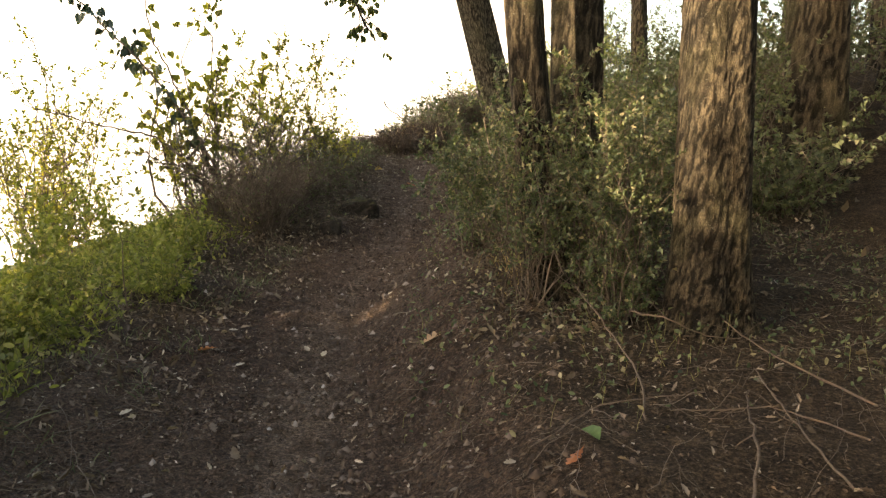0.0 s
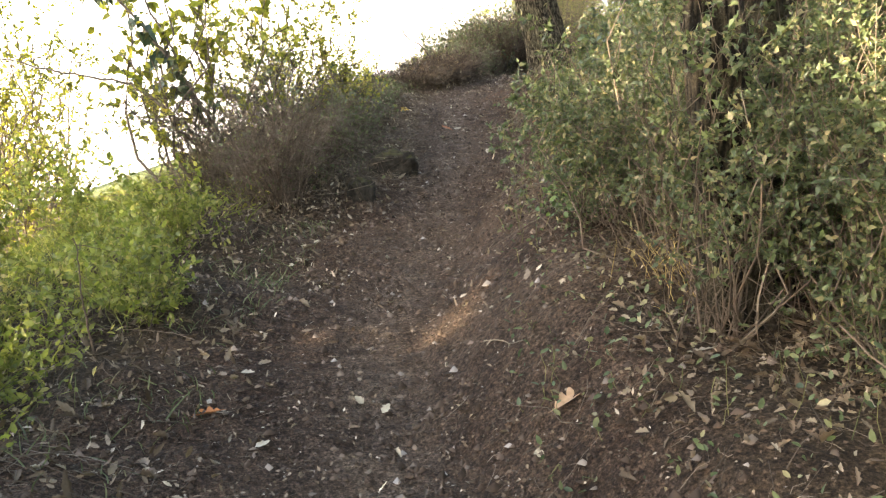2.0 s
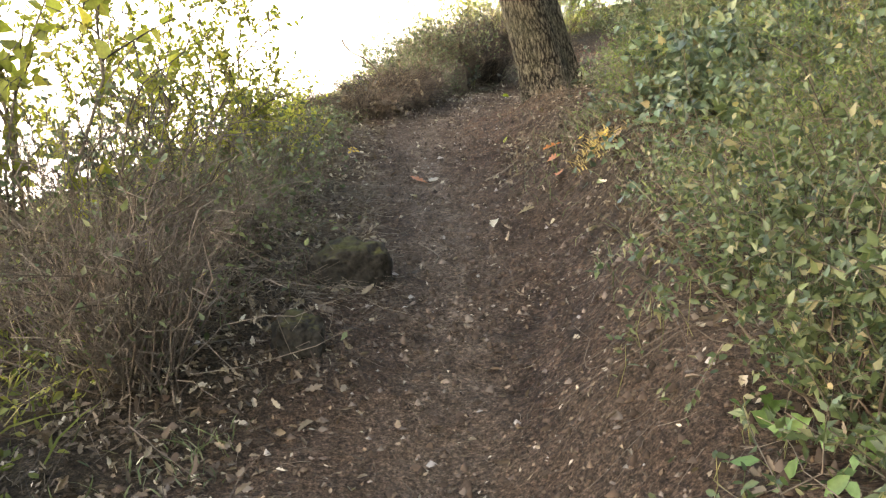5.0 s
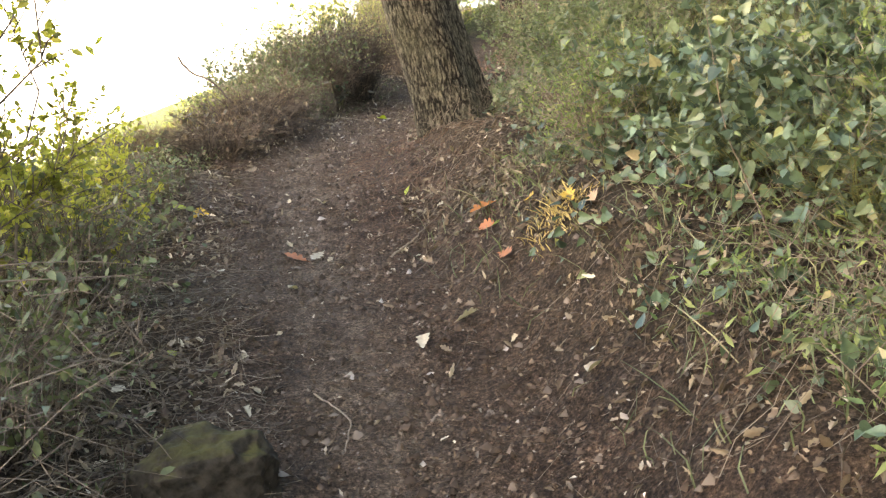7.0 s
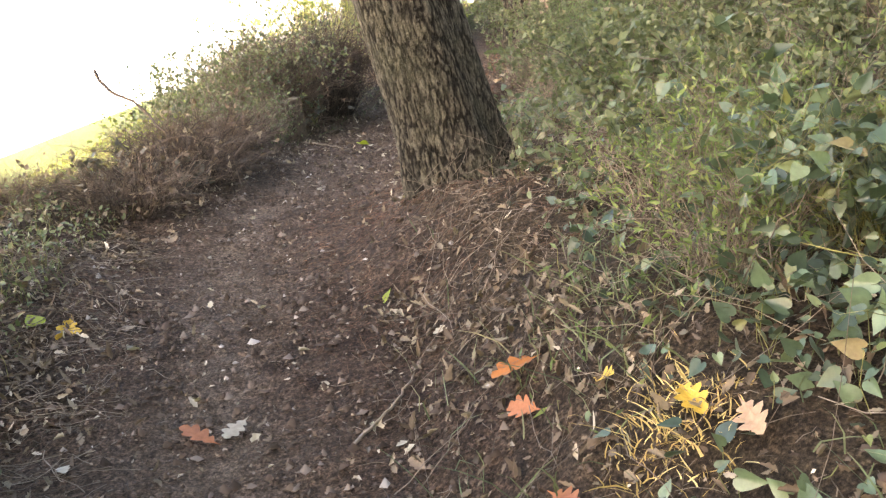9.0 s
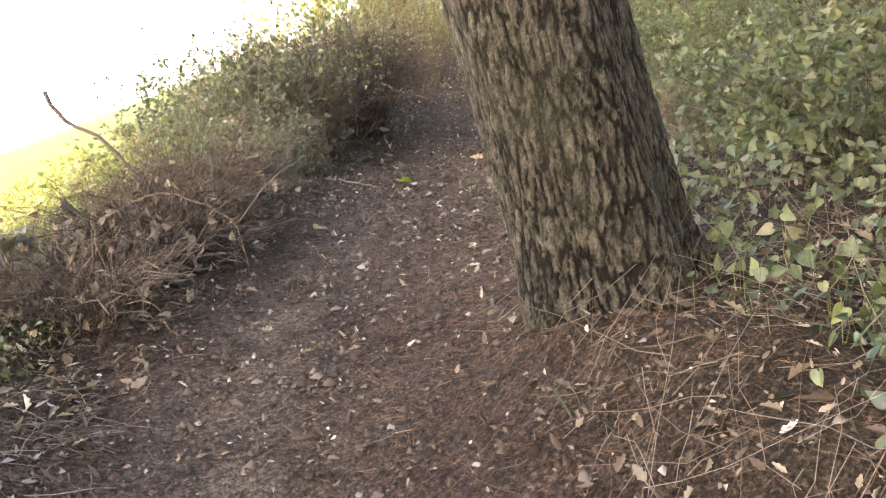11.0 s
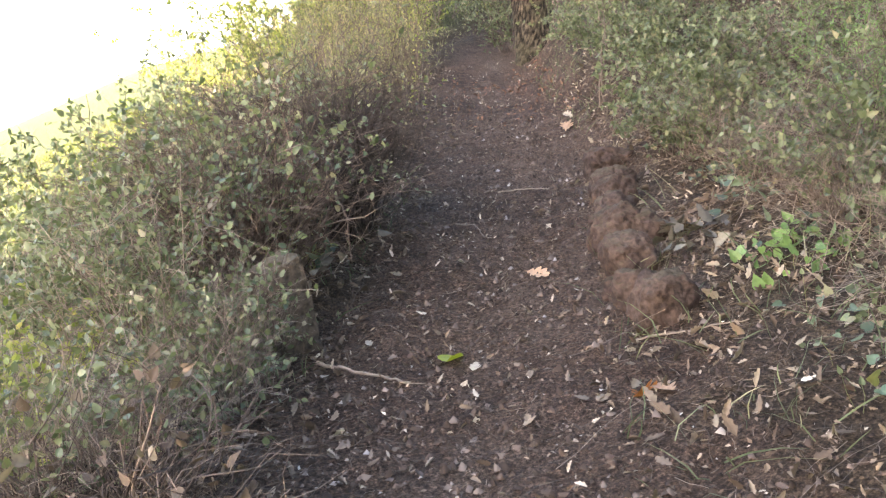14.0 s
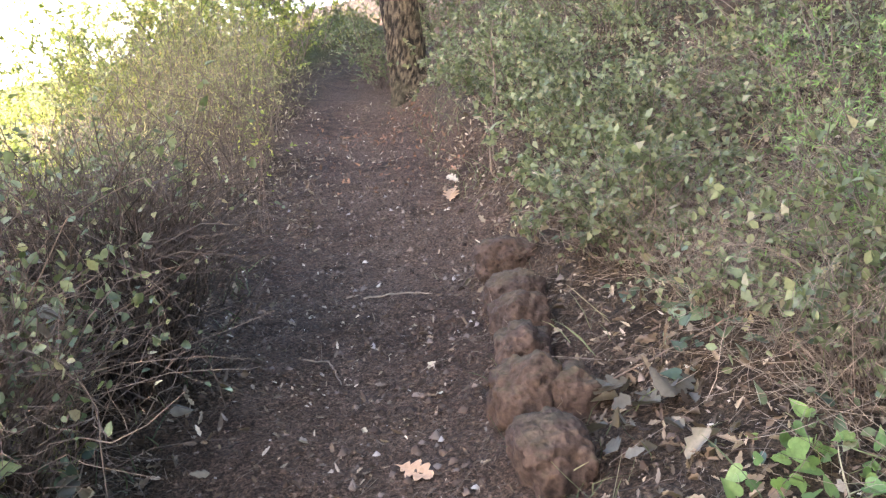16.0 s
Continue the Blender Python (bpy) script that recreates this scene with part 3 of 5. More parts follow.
part("trunk", trunk_mesh(0.24, 0.1, 16.0, (0.01, 0.0), M_BARK_DARK, 20, 50, 0.01, 0.3, 9.0), tall_shade_tree)
add_crown(tall_shade_tree, (0.1, 0, 10.4), 2.9, 7.0, 22, 620, 10500, 0.21, 0.06)
for k, (wx, wy) in enumerate([(-18.9, -4.4), (-20.6, -5.4), (-23.4, -6.2), (-25.5, -5.2), (-28.0, -4.2), (-30.5, -5.6), (-33.0, -4.6), (-35.5, -5.8), (-38.0, -4.8), (-41.0, -6.0), (-44.5, -5.4), (-48.0, -6.4), (-26.5, -8.0), (-31.5, -8.6), (-36.5, -9.0), (-42.5, -9.6), (-48.5, -10.0)]):
    base_z, reach_y = hz(wx, wy) - 0.05, -wx / 1.6 + wy
    c = copy_thing(tall_shade_tree, pose(wx, wy, base_z, 0, 0, 97.0 * k))
    c.scale = ((0.1 * reach_y + 0.44 * (reach_y - wy) - 1.0 - base_z) / 10.9,) * 3
for k, (wx, wy) in enumerate(WOOD_AT):
    c = copy_thing(wood, pose(wx, wy, hz(wx, wy) - 0.05, 0, 0, 137.5 * k))
    c.scale = (0.85 + 0.3 * ((k * 37) % 10) / 10,) * 3

# shrubs added out of view to darken the bank and dapple the trunk
for bx, by, t_, n_ in ((-3.7, 2.1, 2.65, 3400), (-4.7, 1.8, 2.2, 2600), (-3.0, 0.6, 2.0, 2400), (-4.3, 0.3, 2.4, 2000), (-3.3, 2.7, 2.6, 3000)):
    shrub("shrub", bx, by, t_, 0.9, 30, 420, int(n_ * 1.7), 0.1, M_SHRUB, "unseen dark green shrub added to block low sun from the bank", stem_r=0.012, twig_size=0.4, lo=0.1)

# shrubs and climbers on the field side ----------------------------------------------------
shrub("shrub", -2.0, 8.6, 1.05, 0.95, 240, 1900, 3000, 0.032, M_GREY, "tangled shrub of bare grey-brown stems with sparse leaves", stem_r=0.0045, twig_size=0.32, lo=0.1, droop=0.75, stem_wild=0.55)
shrub("shrub", -1.62, 7.95, 0.75, 0.6, 200, 1200, 500, 0.03, M_GREY, "low tangle of bare brown stems beside the path", stem_r=0.004, twig_size=0.25, lo=0.05, droop=0.85, stem_wild=0.6)
for bx, by, t_ in ((-2.65, 5.6, 0.62), (-3.0, 6.6, 0.75), (-2.55, 4.55, 0.5), (-2.9, 7.5, 0.8), (-2.2, 6.5, 0.4), (-1.95, 5.85, 0.5), (-2.1, 7.1, 0.55), (-2.3, 5.0, 0.5)):
    shrub("weed", bx, by, t_, 0.34, 24, 150, 1500, 0.036, M_LIGHT, "tall leafy yellow-green weed at the edge of the field", "weed", stem_material=M_GREENSTEM, stem_r=0.003, twig_size=0.18, lo=0.1, group="weeds at the field edge")
shrub("climber", -2.35, 8.5, 2.3, 0.75, 16, 150, 900, 0.07, M_OLIVE, "leafy climber arching above a tangled shrub", "climber", HEART, stem_r=0.012, twig_size=0.3, width=0.8, lo=0.35, stem_wild=0.3)
shrub("shrub", -1.85, 10.2, 1.85, 0.9, 34, 620, 9500, 0.036, M_OLIVE, "sunlit yellow-green shrub with small leaves", stem_r=0.009)
for bx, by, t_ in ((-1.5, 10.9, 0.75), (-1.4, 11.7, 0.6), (-1.6, 12.4, 0.5)):
    shrub("weed", bx, by, t_, 0.35, 12, 90, 900, 0.036, M_OLIVE, "thin leafy yellow-green weed beside the path", "weed", stem_r=0.004, twig_size=0.2, lo=0.2, group="weeds beside the path")
shrub("shrub", -5.2, 12.0, 2.9, 1.0, 30, 420, 4600, 0.055, M_OLIVE, "sunlit yellow-green shrub in the grass", stem_r=0.012, twig_size=0.4)
shrub("shrub", -4.3, 9.4, 1.75, 0.8, 24, 360, 3400, 0.045, M_OLIVE, "sunlit yellow-green shrub in the grass", stem_r=0.01, twig_size=0.35)
shrub("shrub", -6.4, 10.2, 3.0, 1.0, 28, 360, 4200, 0.055, M_OLIVE, "sunlit yellow-green shrub in the grass", stem_r=0.012, twig_size=0.4)


def arching(root, name, pts, r, n_twig, n_leaf, size, shape, material, twig_size=0.15, stem_material=None):
    """A single long branch through a few places, with leaves along it, under root."""
    c = np.array(pts, float) - np.array(root.location)
    t = np.linspace(0, len(c) - 1, 24)
    line = np.stack([np.interp(t, np.arange(len(c)), c[:, i]) for i in range(3)], -1)
    for _ in range(3):
        line[1:-1] = (line[:-2] + line[1:-1] * 2 + line[2:]) / 4
    line = line + rng.normal(0, 0.008, line.shape)
    br = part(name, tubes(name, line[None], np.linspace(r, r * 0.3, 24)[None], stem_material or M_STEM, 6), root)
    if n_leaf:
        q = twigs(line[None], n_twig, 4, twig_size, 0.15, -0.3)
        part("twig_mass", tubes("twig", q, taper(n_twig, 4, r * 0.2), M_STEM, 3), br, kind="stuff")
        a, d = along(q, n_leaf, 0.2)
        L = size * (0.6 + 0.7 * rng.random(n_leaf))
        part("foliage", leaves("foliage", a, d * 0.3 + unit(n_leaf) * 0.5 + np.array([0, 0, -0.9]), unit(n_leaf), L, L * 0.75, shape, material), br, kind="stuff")


climber = [o for o in scene.objects if o.name == "climber"][0]
arching(climber, "branch", [(-2.1, 8.4, 1.3), (-2.35, 8.4, 1.75), (-2.75, 8.4, 2.3), (-3.3, 8.4, 2.85), (-3.65, 8.4, 3.15)], 0.016, 60, 190, 0.085, HEART, M_IVY, 0.16)
arching(climber, "branch", [(-2.3, 8.3, 1.35), (-2.65, 8.3, 1.68), (-3.2, 8.3, 1.78), (-3.9, 8.3, 1.98)], 0.014, 10, 8, 0.06, HEART, M_OLIVE)
arching(climber, "branch", [(-2.2, 8.5, 1.3), (-2.45, 8.5, 2.0), (-2.75, 8.5, 2.6), (-2.85, 8.5, 3.2)], 0.013, 22, 50, 0.075, HEART, M_OLIVE)
arching(oak, "branch", [(0.2, 12.8, 4.6), (-0.6, 11.8, 4.6), (-1.2, 10.6, 4.0), (-1.0, 9.4, 3.3), (-0.75, 8.9, 2.75)], 0.03, 70, 520, 0.065, OVAL, M_CROWN, 0.45, M_BARK_DARK)
arching(oak, "branch", [(-0.6, 11.8, 4.6), (-1.6, 10.4, 4.2), (-2.2, 9.4, 3.6), (-2.1, 8.9, 3.2)], 0.024, 60, 420, 0.065, OVAL, M_CROWN, 0.4, M_BARK_DARK)

for bx, by, t_, r_, c_, n_ in ((-1.5, 9.35, 0.6, 0.6, M_STEM, 1700), (-1.45, 10.6, 0.5, 0.5, M_STEM, 1500)):
    shrub("bramble", bx, by, t_, r_, 130, 620, n_, 0.032, M_GREY, "grey tangle of stems and small leaves beside the path", "bramble", OVAL, c_, 0.6, droop=0.6, stem_r=0.0035, twig_size=0.22, lo=0.05, stem_wild=0.55, group="tangle at the path's edge")
for bx, by, t_, r_, c_ in ((-0.75, 13.75, 0.32, 0.58, M_CANE), (-0.5, 14.4, 0.42, 0.55, M_THICKET), (-0.42, 14.65, 0.42, 0.55, M_CANE), (-0.28, 15.15, 0.42, 0.45, M_CANE), (-0.2, 15.3, 0.3, 0.4, M_THICKET), (-1.35, 14.0, 0.2, 0.45, M_CANE)):
    shrub("bramble", bx, by, t_, r_, 260, 900, 260, 0.036, M_DULL, "heap of dry reddish-brown bramble canes", "bramble", HEART, c_, 0.75, droop=0.75, stem_r=0.0042, twig_size=0.18, lo=0.05, stem_wild=0.6, group="brambles beside the path")
for bx, by, t_, n_ in ((-0.85, 13.95, 0.34, 90), (-0.55, 14.2, 0.34, 60)):
    shrub("bramble", bx, by, t_, 0.3, 20, 60, n_, 0.055, M_WITHER, "pale withered grey leaves hanging on bramble canes", "bramble", HEART, M_TWIG, 0.8, droop=0.5, stem_r=0.0035, twig_size=0.14, lo=0.4)
for bx, by, t_, r_, m_ in ((-0.15, 15.75, 0.4, 0.36, M_GREY), (0.1, 16.1, 0.5, 0.25, M_GREY), (0.26, 16.5, 0.4, 0.16, M_GREY), (-0.4, 15.45, 0.5, 0.35, M_GREY), (-0.7, 15.7, 0.36, 0.45, M_LIGHT)):
    shrub("dry_scrub", bx, by, t_, r_, 110, 420, 900, 0.03, m_, "pale dry stems with few small green leaves", "scrub", OVAL, M_TWIG, 0.6, droop=0.45, stem_r=0.0026, twig_size=0.2, lo=0.05, stem_wild=0.4)
for bx, by, t_, r_, m_, n_ in ((-0.1, 16.6, 0.85, 0.36, M_GREY, 3000), (-0.6, 16.5, 0.4, 0.5, M_LIGHT, 2200), (-0.35, 17.3, 0.55, 0.55, M_GREY, 3600), (0.35, 18.95, 1.2, 0.5, M_GREY, 4600), (0.95, 19.35, 1.15, 0.4, M_GREY, 2400), (-0.65, 18.1, 0.8, 0.5, M_GREY, 2800)):
    shrub("shrub", bx, by, t_, r_, 70, 460, n_, 0.032, m_, "leafy scrub among dry stems at the field edge", stem_r=0.004, lo=0.05, droop=0.3, stem_material=M_TWIG)
shrub("bramble_thicket", 0.35, 17.35, 0.95, 0.75, 560, 2800, 5600, 0.034, M_GREY, "dense bramble thicket hung with grey-green leaves", "shrub", OVAL, M_CANE, 0.75, droop=0.65, stem_r=0.004, lo=0.1, bare=0.55)
shrub("bramble_thicket", 0.98, 18.25, 1.08, 0.85, 760, 3800, 2600, 0.036, M_GREY, "dense dark bramble thicket leaning over the path", "shrub", HEART, M_THICKET, 0.75, droop=0.7, stem_r=0.004, lo=0.1, bare=0.78)
for bx, by, t_, n_ in ((0.25, 17.0, 0.6, 170), (0.6, 17.5, 0.72, 200), (0.15, 17.9, 0.9, 200)):
    shrub("climber", bx, by, t_, 0.45, 14, 60, int(n_ * 0.3), 0.065, M_WITHER, "pale grey-green leaves trailing over a thicket", "climber", HEART, M_TWIG, 0.75, droop=0.35, stem_r=0.004, twig_size=0.2, lo=0.45)
    shrub("climber", bx + 0.1, by + 0.15, t_, 0.45, 14, 70, int(n_ * 0.6), 0.055, M_IVY, "green heart-leaved climber trailing over a thicket", "climber", HEART, M_GREENSTEM, 0.8, droop=0.35, stem_r=0.004, twig_size=0.2, lo=0.35)
shrub("shrub", -0.2, 18.9, 1.15, 0.75, 50, 500, 4600, 0.04, M_GREY, "tall grey-green shrub on the edge of the field", stem_r=0.007)
for bx, by, t_, r_ in ((1.6, 20.2, 1.3, 0.45), (2.2, 21.0, 1.4, 0.5), (1.5, 21.4, 1.5, 0.7), (2.7, 22.0, 1.35, 0.5), (2.2, 22.6, 1.6, 0.7), (3.2, 23.4, 1.4, 0.6), (2.6, 24.2, 1.8, 0.8)):
    shrub("reed_clump", bx, by, t_, r_, 60, 420, 1700, 0.05, M_REED, "tall feathery clump of pale yellow-green reeds", "reeds", LANCE, M_STEM, 0.14, droop=0.15, stem_r=0.003, twig_size=0.24, lo=0.25, stem_wild=0.14, rise=0.8, group="reeds beside the path")
shrub("shrub", 3.35, 16.35, 1.3, 0.5, 46, 620, 9000, 0.028, M_FRESH, "feathery fresh green shrub on the bank", stem_r=0.004, shape=LANCE, width=0.22, lo=0.1)
shrub("sapling", 3.7, 19.7, 1.7, 0.3, 2, 24, 90, 0.04, M_GREY, "thin bare sapling beside the path", "sapling", stem_r=0.009, stem_wild=0.15)
shrub("sapling", 2.1, 19.95, 1.3, 0.22, 6, 60, 120, 0.03, M_LIGHT, "thin brown sapling with few yellow-green leaves", "sapling", stem_r=0.004, stem_wild=0.12, stem_material=M_CANE)
for bx, by, t_, r_ in ((0.5, 21.6, 0.7, 0.9), (3.2, 25.4, 1.9, 0.9), (2.2, 25.8, 1.5, 1.1), (3.9, 26.8, 2.5, 1.2), (4.9, 28.2, 2.6, 1.2), (2.4, 27.8, 2.0, 1.4), (5.7, 29.4, 3.0, 1.5), (3.4, 30.0, 2.6, 1.6), (1.6, 29.5, 1.8, 1.6), (7.8, 28.6, 2.8, 1.5), (9.4, 27.4, 2.4, 1.4), (6.6, 31.5, 4.4, 1.8), (8.0, 33.5, 4.6, 2.0),
                       (4.4, 33.0, 3.8, 2.0), (9.2, 30.5, 3.4, 1.9), (11.8, 27.0, 3.2, 1.9), (8.2, 25.2, 2.2, 1.3), (10.4, 22.6, 3.0, 1.8)):
    shrub("shrub", bx, by, t_, r_, 40, 300, 7000, 0.055, M_GREY if bx > 5 else M_LIGHT, "grey-green shrub of the thicket beside the path", shape=KITE, width=0.6, stem_r=0.008, twig_size=0.35, group="thicket")

# shrubs and climbers on the wood side ------------------------------------------------------
for bx, by, t_, r_, n_ in ((0.46, 4.6, 1.15, 0.22, 5200), (0.88, 4.3, 1.0, 0.26, 5200), (0.42, 5.45, 1.2, 0.34, 8000), (0.3, 6.0, 0.85, 0.36, 6500), (0.6, 5.0, 1.3, 0.3, 8000), (0.85, 4.72, 1.2, 0.34, 7000), (1.05, 5.0, 1.15, 0.36, 5600), (0.7, 5.9, 1.35, 0.5, 8000), (0.42, 6.7, 0.7, 0.4, 5600), (0.55, 7.5, 0.55, 0.4, 4200), (1.0, 6.6, 1.1, 0.6, 6200), (1.15, 7.5, 0.85, 0.6, 5200)):
    shrub("shrub", bx, by, t_, r_, 40, 320, int(n_ * 1.25), 0.026, M_SHRUB, "dense dark green shrub with small glossy leaves", stem_r=0.0042, twig_size=0.2, lo=0.05, bare=0.3 if by < 5.6 and bx < 0.8 else 0.0)
for bx, by, t_, r_, n_ in ((1.3, 9.6, 0.45, 0.6, 1900), (1.25, 8.9, 0.4, 0.4, 800), (1.4, 10.4, 0.45, 0.45, 1100), (1.9, 9.9, 0.7, 0.7, 1700), (1.9, 8.6, 0.7, 0.7, 1500)):
    shrub("climber", bx, by, t_, r_, 70, 420, n_, 0.05, M_IVY, "mound of glossy heart-leaved green climber", "climber", HEART, M_GREENSTEM, 0.75, droop=0.5, stem_r=0.003, twig_size=0.22, lo=0.05)
for bx, by, t_, r_, n_ in ((1.25, 7.9, 0.6, 0.42, 4200), (1.6, 9.0, 0.75, 0.5, 3600), (1.45, 10.9, 0.5, 0.4, 2600), (1.05, 10.5, 0.4, 0.3, 1900), (1.0, 8.3, 0.35, 0.3, 1600), (1.3, 8.4, 0.6, 0.4, 3000), (1.35, 11.4, 0.45, 0.4, 2200)):
    shrub("undergrowth_shrub", bx, by, t_, r_, 70, 320, n_, 0.03, M_FEATHER, "fine-leaved green undergrowth mixed with dry stalks", "shrub", LANCE, M_TWIG, 0.3, droop=0.4, stem_r=0.0028, twig_size=0.22, lo=0.1, stem_wild=0.4)
for bx, by, t_, r_ in ((1.9, 11.6, 0.5, 0.7), (2.2, 13.2, 0.55, 0.8), (2.8, 14.6, 0.6, 0.8), (3.5, 16.4, 0.65, 0.8), (3.4, 17.9, 0.6, 0.7), (4.2, 19.0, 0.7, 0.8), (4.6, 20.8, 0.8, 0.9), (3.0, 11.6, 0.9, 1.0),
                       (3.9, 13.6, 1.1, 1.1), (4.8, 16.0, 1.3, 1.2), (5.4, 18.4, 1.3, 1.2), (6.0, 21.4, 1.4, 1.3), (6.6, 24.2, 1.5, 1.3), (5.9, 26.2, 1.3, 1.0), (2.9, 9.4, 1.0, 1.0), (2.5, 6.6, 0.7, 0.8), (4.4, 7.6, 1.2, 1.2),
                       (6.4, 13.4, 1.6, 1.5), (7.4, 18.6, 1.7, 1.6), (5.6, 5.4, 2.2, 1.5), (4.3, 3.4, 0.9, 1.0), (4.2, 10.4, 2.0, 1.4), (2.2, 7.6, 1.3, 0.9), (3.4, 8.6, 1.8, 1.1), (6.8, 10.6, 2.6, 1.6), (7.4, 6.6, 2.8, 1.6), (8.6, 15.4, 2.8, 1.8), (9.4, 9.0, 3.0, 1.8)):
    shrub("undergrowth_shrub", bx, by, t_, r_, 46, 220, 4600, 0.042, M_GREY, "tangled green undergrowth on the bank", "shrub", KITE, M_STEM, 0.7, droop=0.4, stem_r=0.005, twig_size=0.3, lo=0.05, group="undergrowth on the bank")


# foliage added outside the view to cut sky light from the right and behind
for bx, by, t_, r_ in ((2.8, -2.2, 3.4, 1.5), (4.6, -0.6, 3.8, 1.6), (5.8, 1.6, 4.0, 1.7), (9.6, 3.6, 4.4, 2.0), (11.0, 7.0, 4.6, 2.2), (11.4, 11.4, 4.6, 2.2), (11.6, 17.4, 4.6, 2.2), (12.6, 24.0, 4.6, 2.2)):
    shrub("undergrowth_shrub", bx, by, t_, r_, 46, 420, 5200, 0.13, M_CROWN, "tall unseen undergrowth added to block sky light from the wood side", "shrub", KITE, M_STEM, 0.7, droop=0.3, stem_r=0.014, twig_size=0.6, lo=0.05, group="undergrowth of the wood")

for bx, by, t_, r_ in ((2.75, 15.5, 0.4, 0.4), (2.95, 16.2, 0.5, 0.4), (3.1, 17.0, 0.5, 0.45), (3.15, 15.2, 0.5, 0.5), (3.3, 17.8, 0.5, 0.4)):
    shrub("dry_tangle", bx, by, t_, r_, 120, 420, 500, 0.035, M_GREY, "tangle of pale dry stalks with few green leaves", "scrub", OVAL, M_TWIG, 0.6, droop=0.7, stem_r=0.0024, twig_size=0.22, lo=0.05, stem_wild=0.6, group="dry tangles on the bank")

# stones ---------------------------------------------------------------------------------
def stone_mesh(sx, sy, sz, material, seed, lumps=0.22):
    bm = bmesh.new()
    bmesh.ops.create_icosphere(bm, subdivisions=5, radius=1)
    for v in bm.verts:
        p = v.co.copy()
        o = Vector((seed * 3.1, seed * 1.7, seed * 5.3))
        d = 1 + lumps * noise.fractal(p * 1.3 + o, 0.9, 2.0, 4) + 0.06 * noise.noise(p * 7 + o) - 0.05 * abs(noise.noise(p * 13 + o))
        q = Vector([math.copysign(abs(c) ** 0.8, c) for c in p]) * d
        v.co = Vector((q.x * sx, q.y * sy, q.z * sz))
    me = bpy.data.meshes.new("stone")
    bm.to_mesh(me)
    bm.free()
    me.polygons.foreach_set("use_smooth", np.ones(len(me.polygons), bool))
    me.materials.append(material)
    return me


def stone(x, y, sx, sy, sz, rz, material, label, seed, sink=0.33, group=""):
    ob = new("stone", stone_mesh(sx, sy, sz, material, seed))
    ob.matrix_basis = pose(x, y, hz(x, y) + sz * (1 - 2 * sink), 6 * math.sin(seed * 7), 8 * math.cos(seed * 5), rz)
    return tagged(ob, label, "stone", group)


LAVA = "rough reddish-brown volcanic stone edging the path"
for k, (sx_, sy_, a, b, c) in enumerate([(1.8, 15.99, 0.11, 0.1, 0.115), (1.86, 16.44, 0.055, 0.055, 0.06), (2.08, 16.7, 0.14, 0.11, 0.12), (1.82, 16.22, 0.075, 0.08, 0.085), (2.37, 17.0, 0.095, 0.085, 0.09),
                                         (2.25, 17.1, 0.125, 0.12, 0.135), (2.44, 17.42, 0.13, 0.1, 0.12), (2.6, 17.72, 0.12, 0.11, 0.12), (2.78, 18.05, 0.13, 0.12, 0.11), (3.02, 18.5, 0.15, 0.13, 0.12)]):
    stone(sx_, sy_, 1.12 * a, 1.12 * b, 1.2 * c, 40 * k, M_LAVA, LAVA, 1.3 + k, group="stones edging the path")
stone(-0.86, 9.05, 0.19, 0.15, 0.15, 10, M_MOSSY, "dark mossy stone beside the path", 22.3)
stone(-1.05, 8.2, 0.1, 0.1, 0.11, 40, M_MOSSY, "dark mossy stone beside the path", 24.0)

# post --------------------------------------------------------------------------------
def post(x, y):
    bm = bmesh.new()
    bmesh.ops.create_cube(bm, size=1)
    for v in bm.verts:
        v.co = Vector((v.co.x * 0.17, v.co.y * 0.15, v.co.z * 0.5 + 0.12 + (0.03 * (v.co.x > 0) if v.co.z > 0 else 0)))
    bmesh.ops.subdivide_edges(bm, edges=bm.edges, cuts=9, use_grid_fill=True)
    for v in bm.verts:
        v.co += 0.008 * noise.noise_vector(v.co * 14) + 0.004 * noise.noise_vector(v.co * 45)
    me = bpy.data.meshes.new("post")
    bm.to_mesh(me)
    bm.free()
    me.materials.append(M_POST)
    ob = new("stone_post", me)
    ob.matrix_basis = pose(x, y, hz(x, y), 3, -6, 24)
    return tagged(ob, "short weathered stone post overgrown by brambles", "post")


post(0.46, 16.68)


# ground cover ---------------------------------------------------------------------------
def scatter(n, u0, u1, y0, y1, dens):
    """Random places beside the path's centre line, thinned by dens(u, y)."""
    u, y = u0 + (u1 - u0) * rng.random(n), y0 + (y1 - y0) * rng.random(n)
    keep = rng.random(n) < dens(u, y)
    u, y = u[keep], y[keep]
    x = u + cx(y)
    return u, np.stack([x, y, height(x, y)], -1)


def upright(p):
    """The ground's normal at the places p."""
    e = 0.03
    dx = (height(p[:, 0] + e, p[:, 1]) - height(p[:, 0] - e, p[:, 1])) / (2 * e)
    dy = (height(p[:, 0], p[:, 1] + e) - height(p[:, 0], p[:, 1] - e)) / (2 * e)
    v = np.stack([-dx, -dy, np.ones(len(p))], -1)
    return v / np.linalg.norm(v, axis=1, keepdims=True)


def stuff(name, mesh, label, category):
    return tagged(new(name, mesh), label, category, kind="stuff")


def clumps(x, y, f, s):
    return np.clip(0.5 + 1.6 * vnoise(x * f, y * f, s) + 0.9 * vnoise(x * f * 2.7, y * f * 2.7, s + 1), 0, 1)


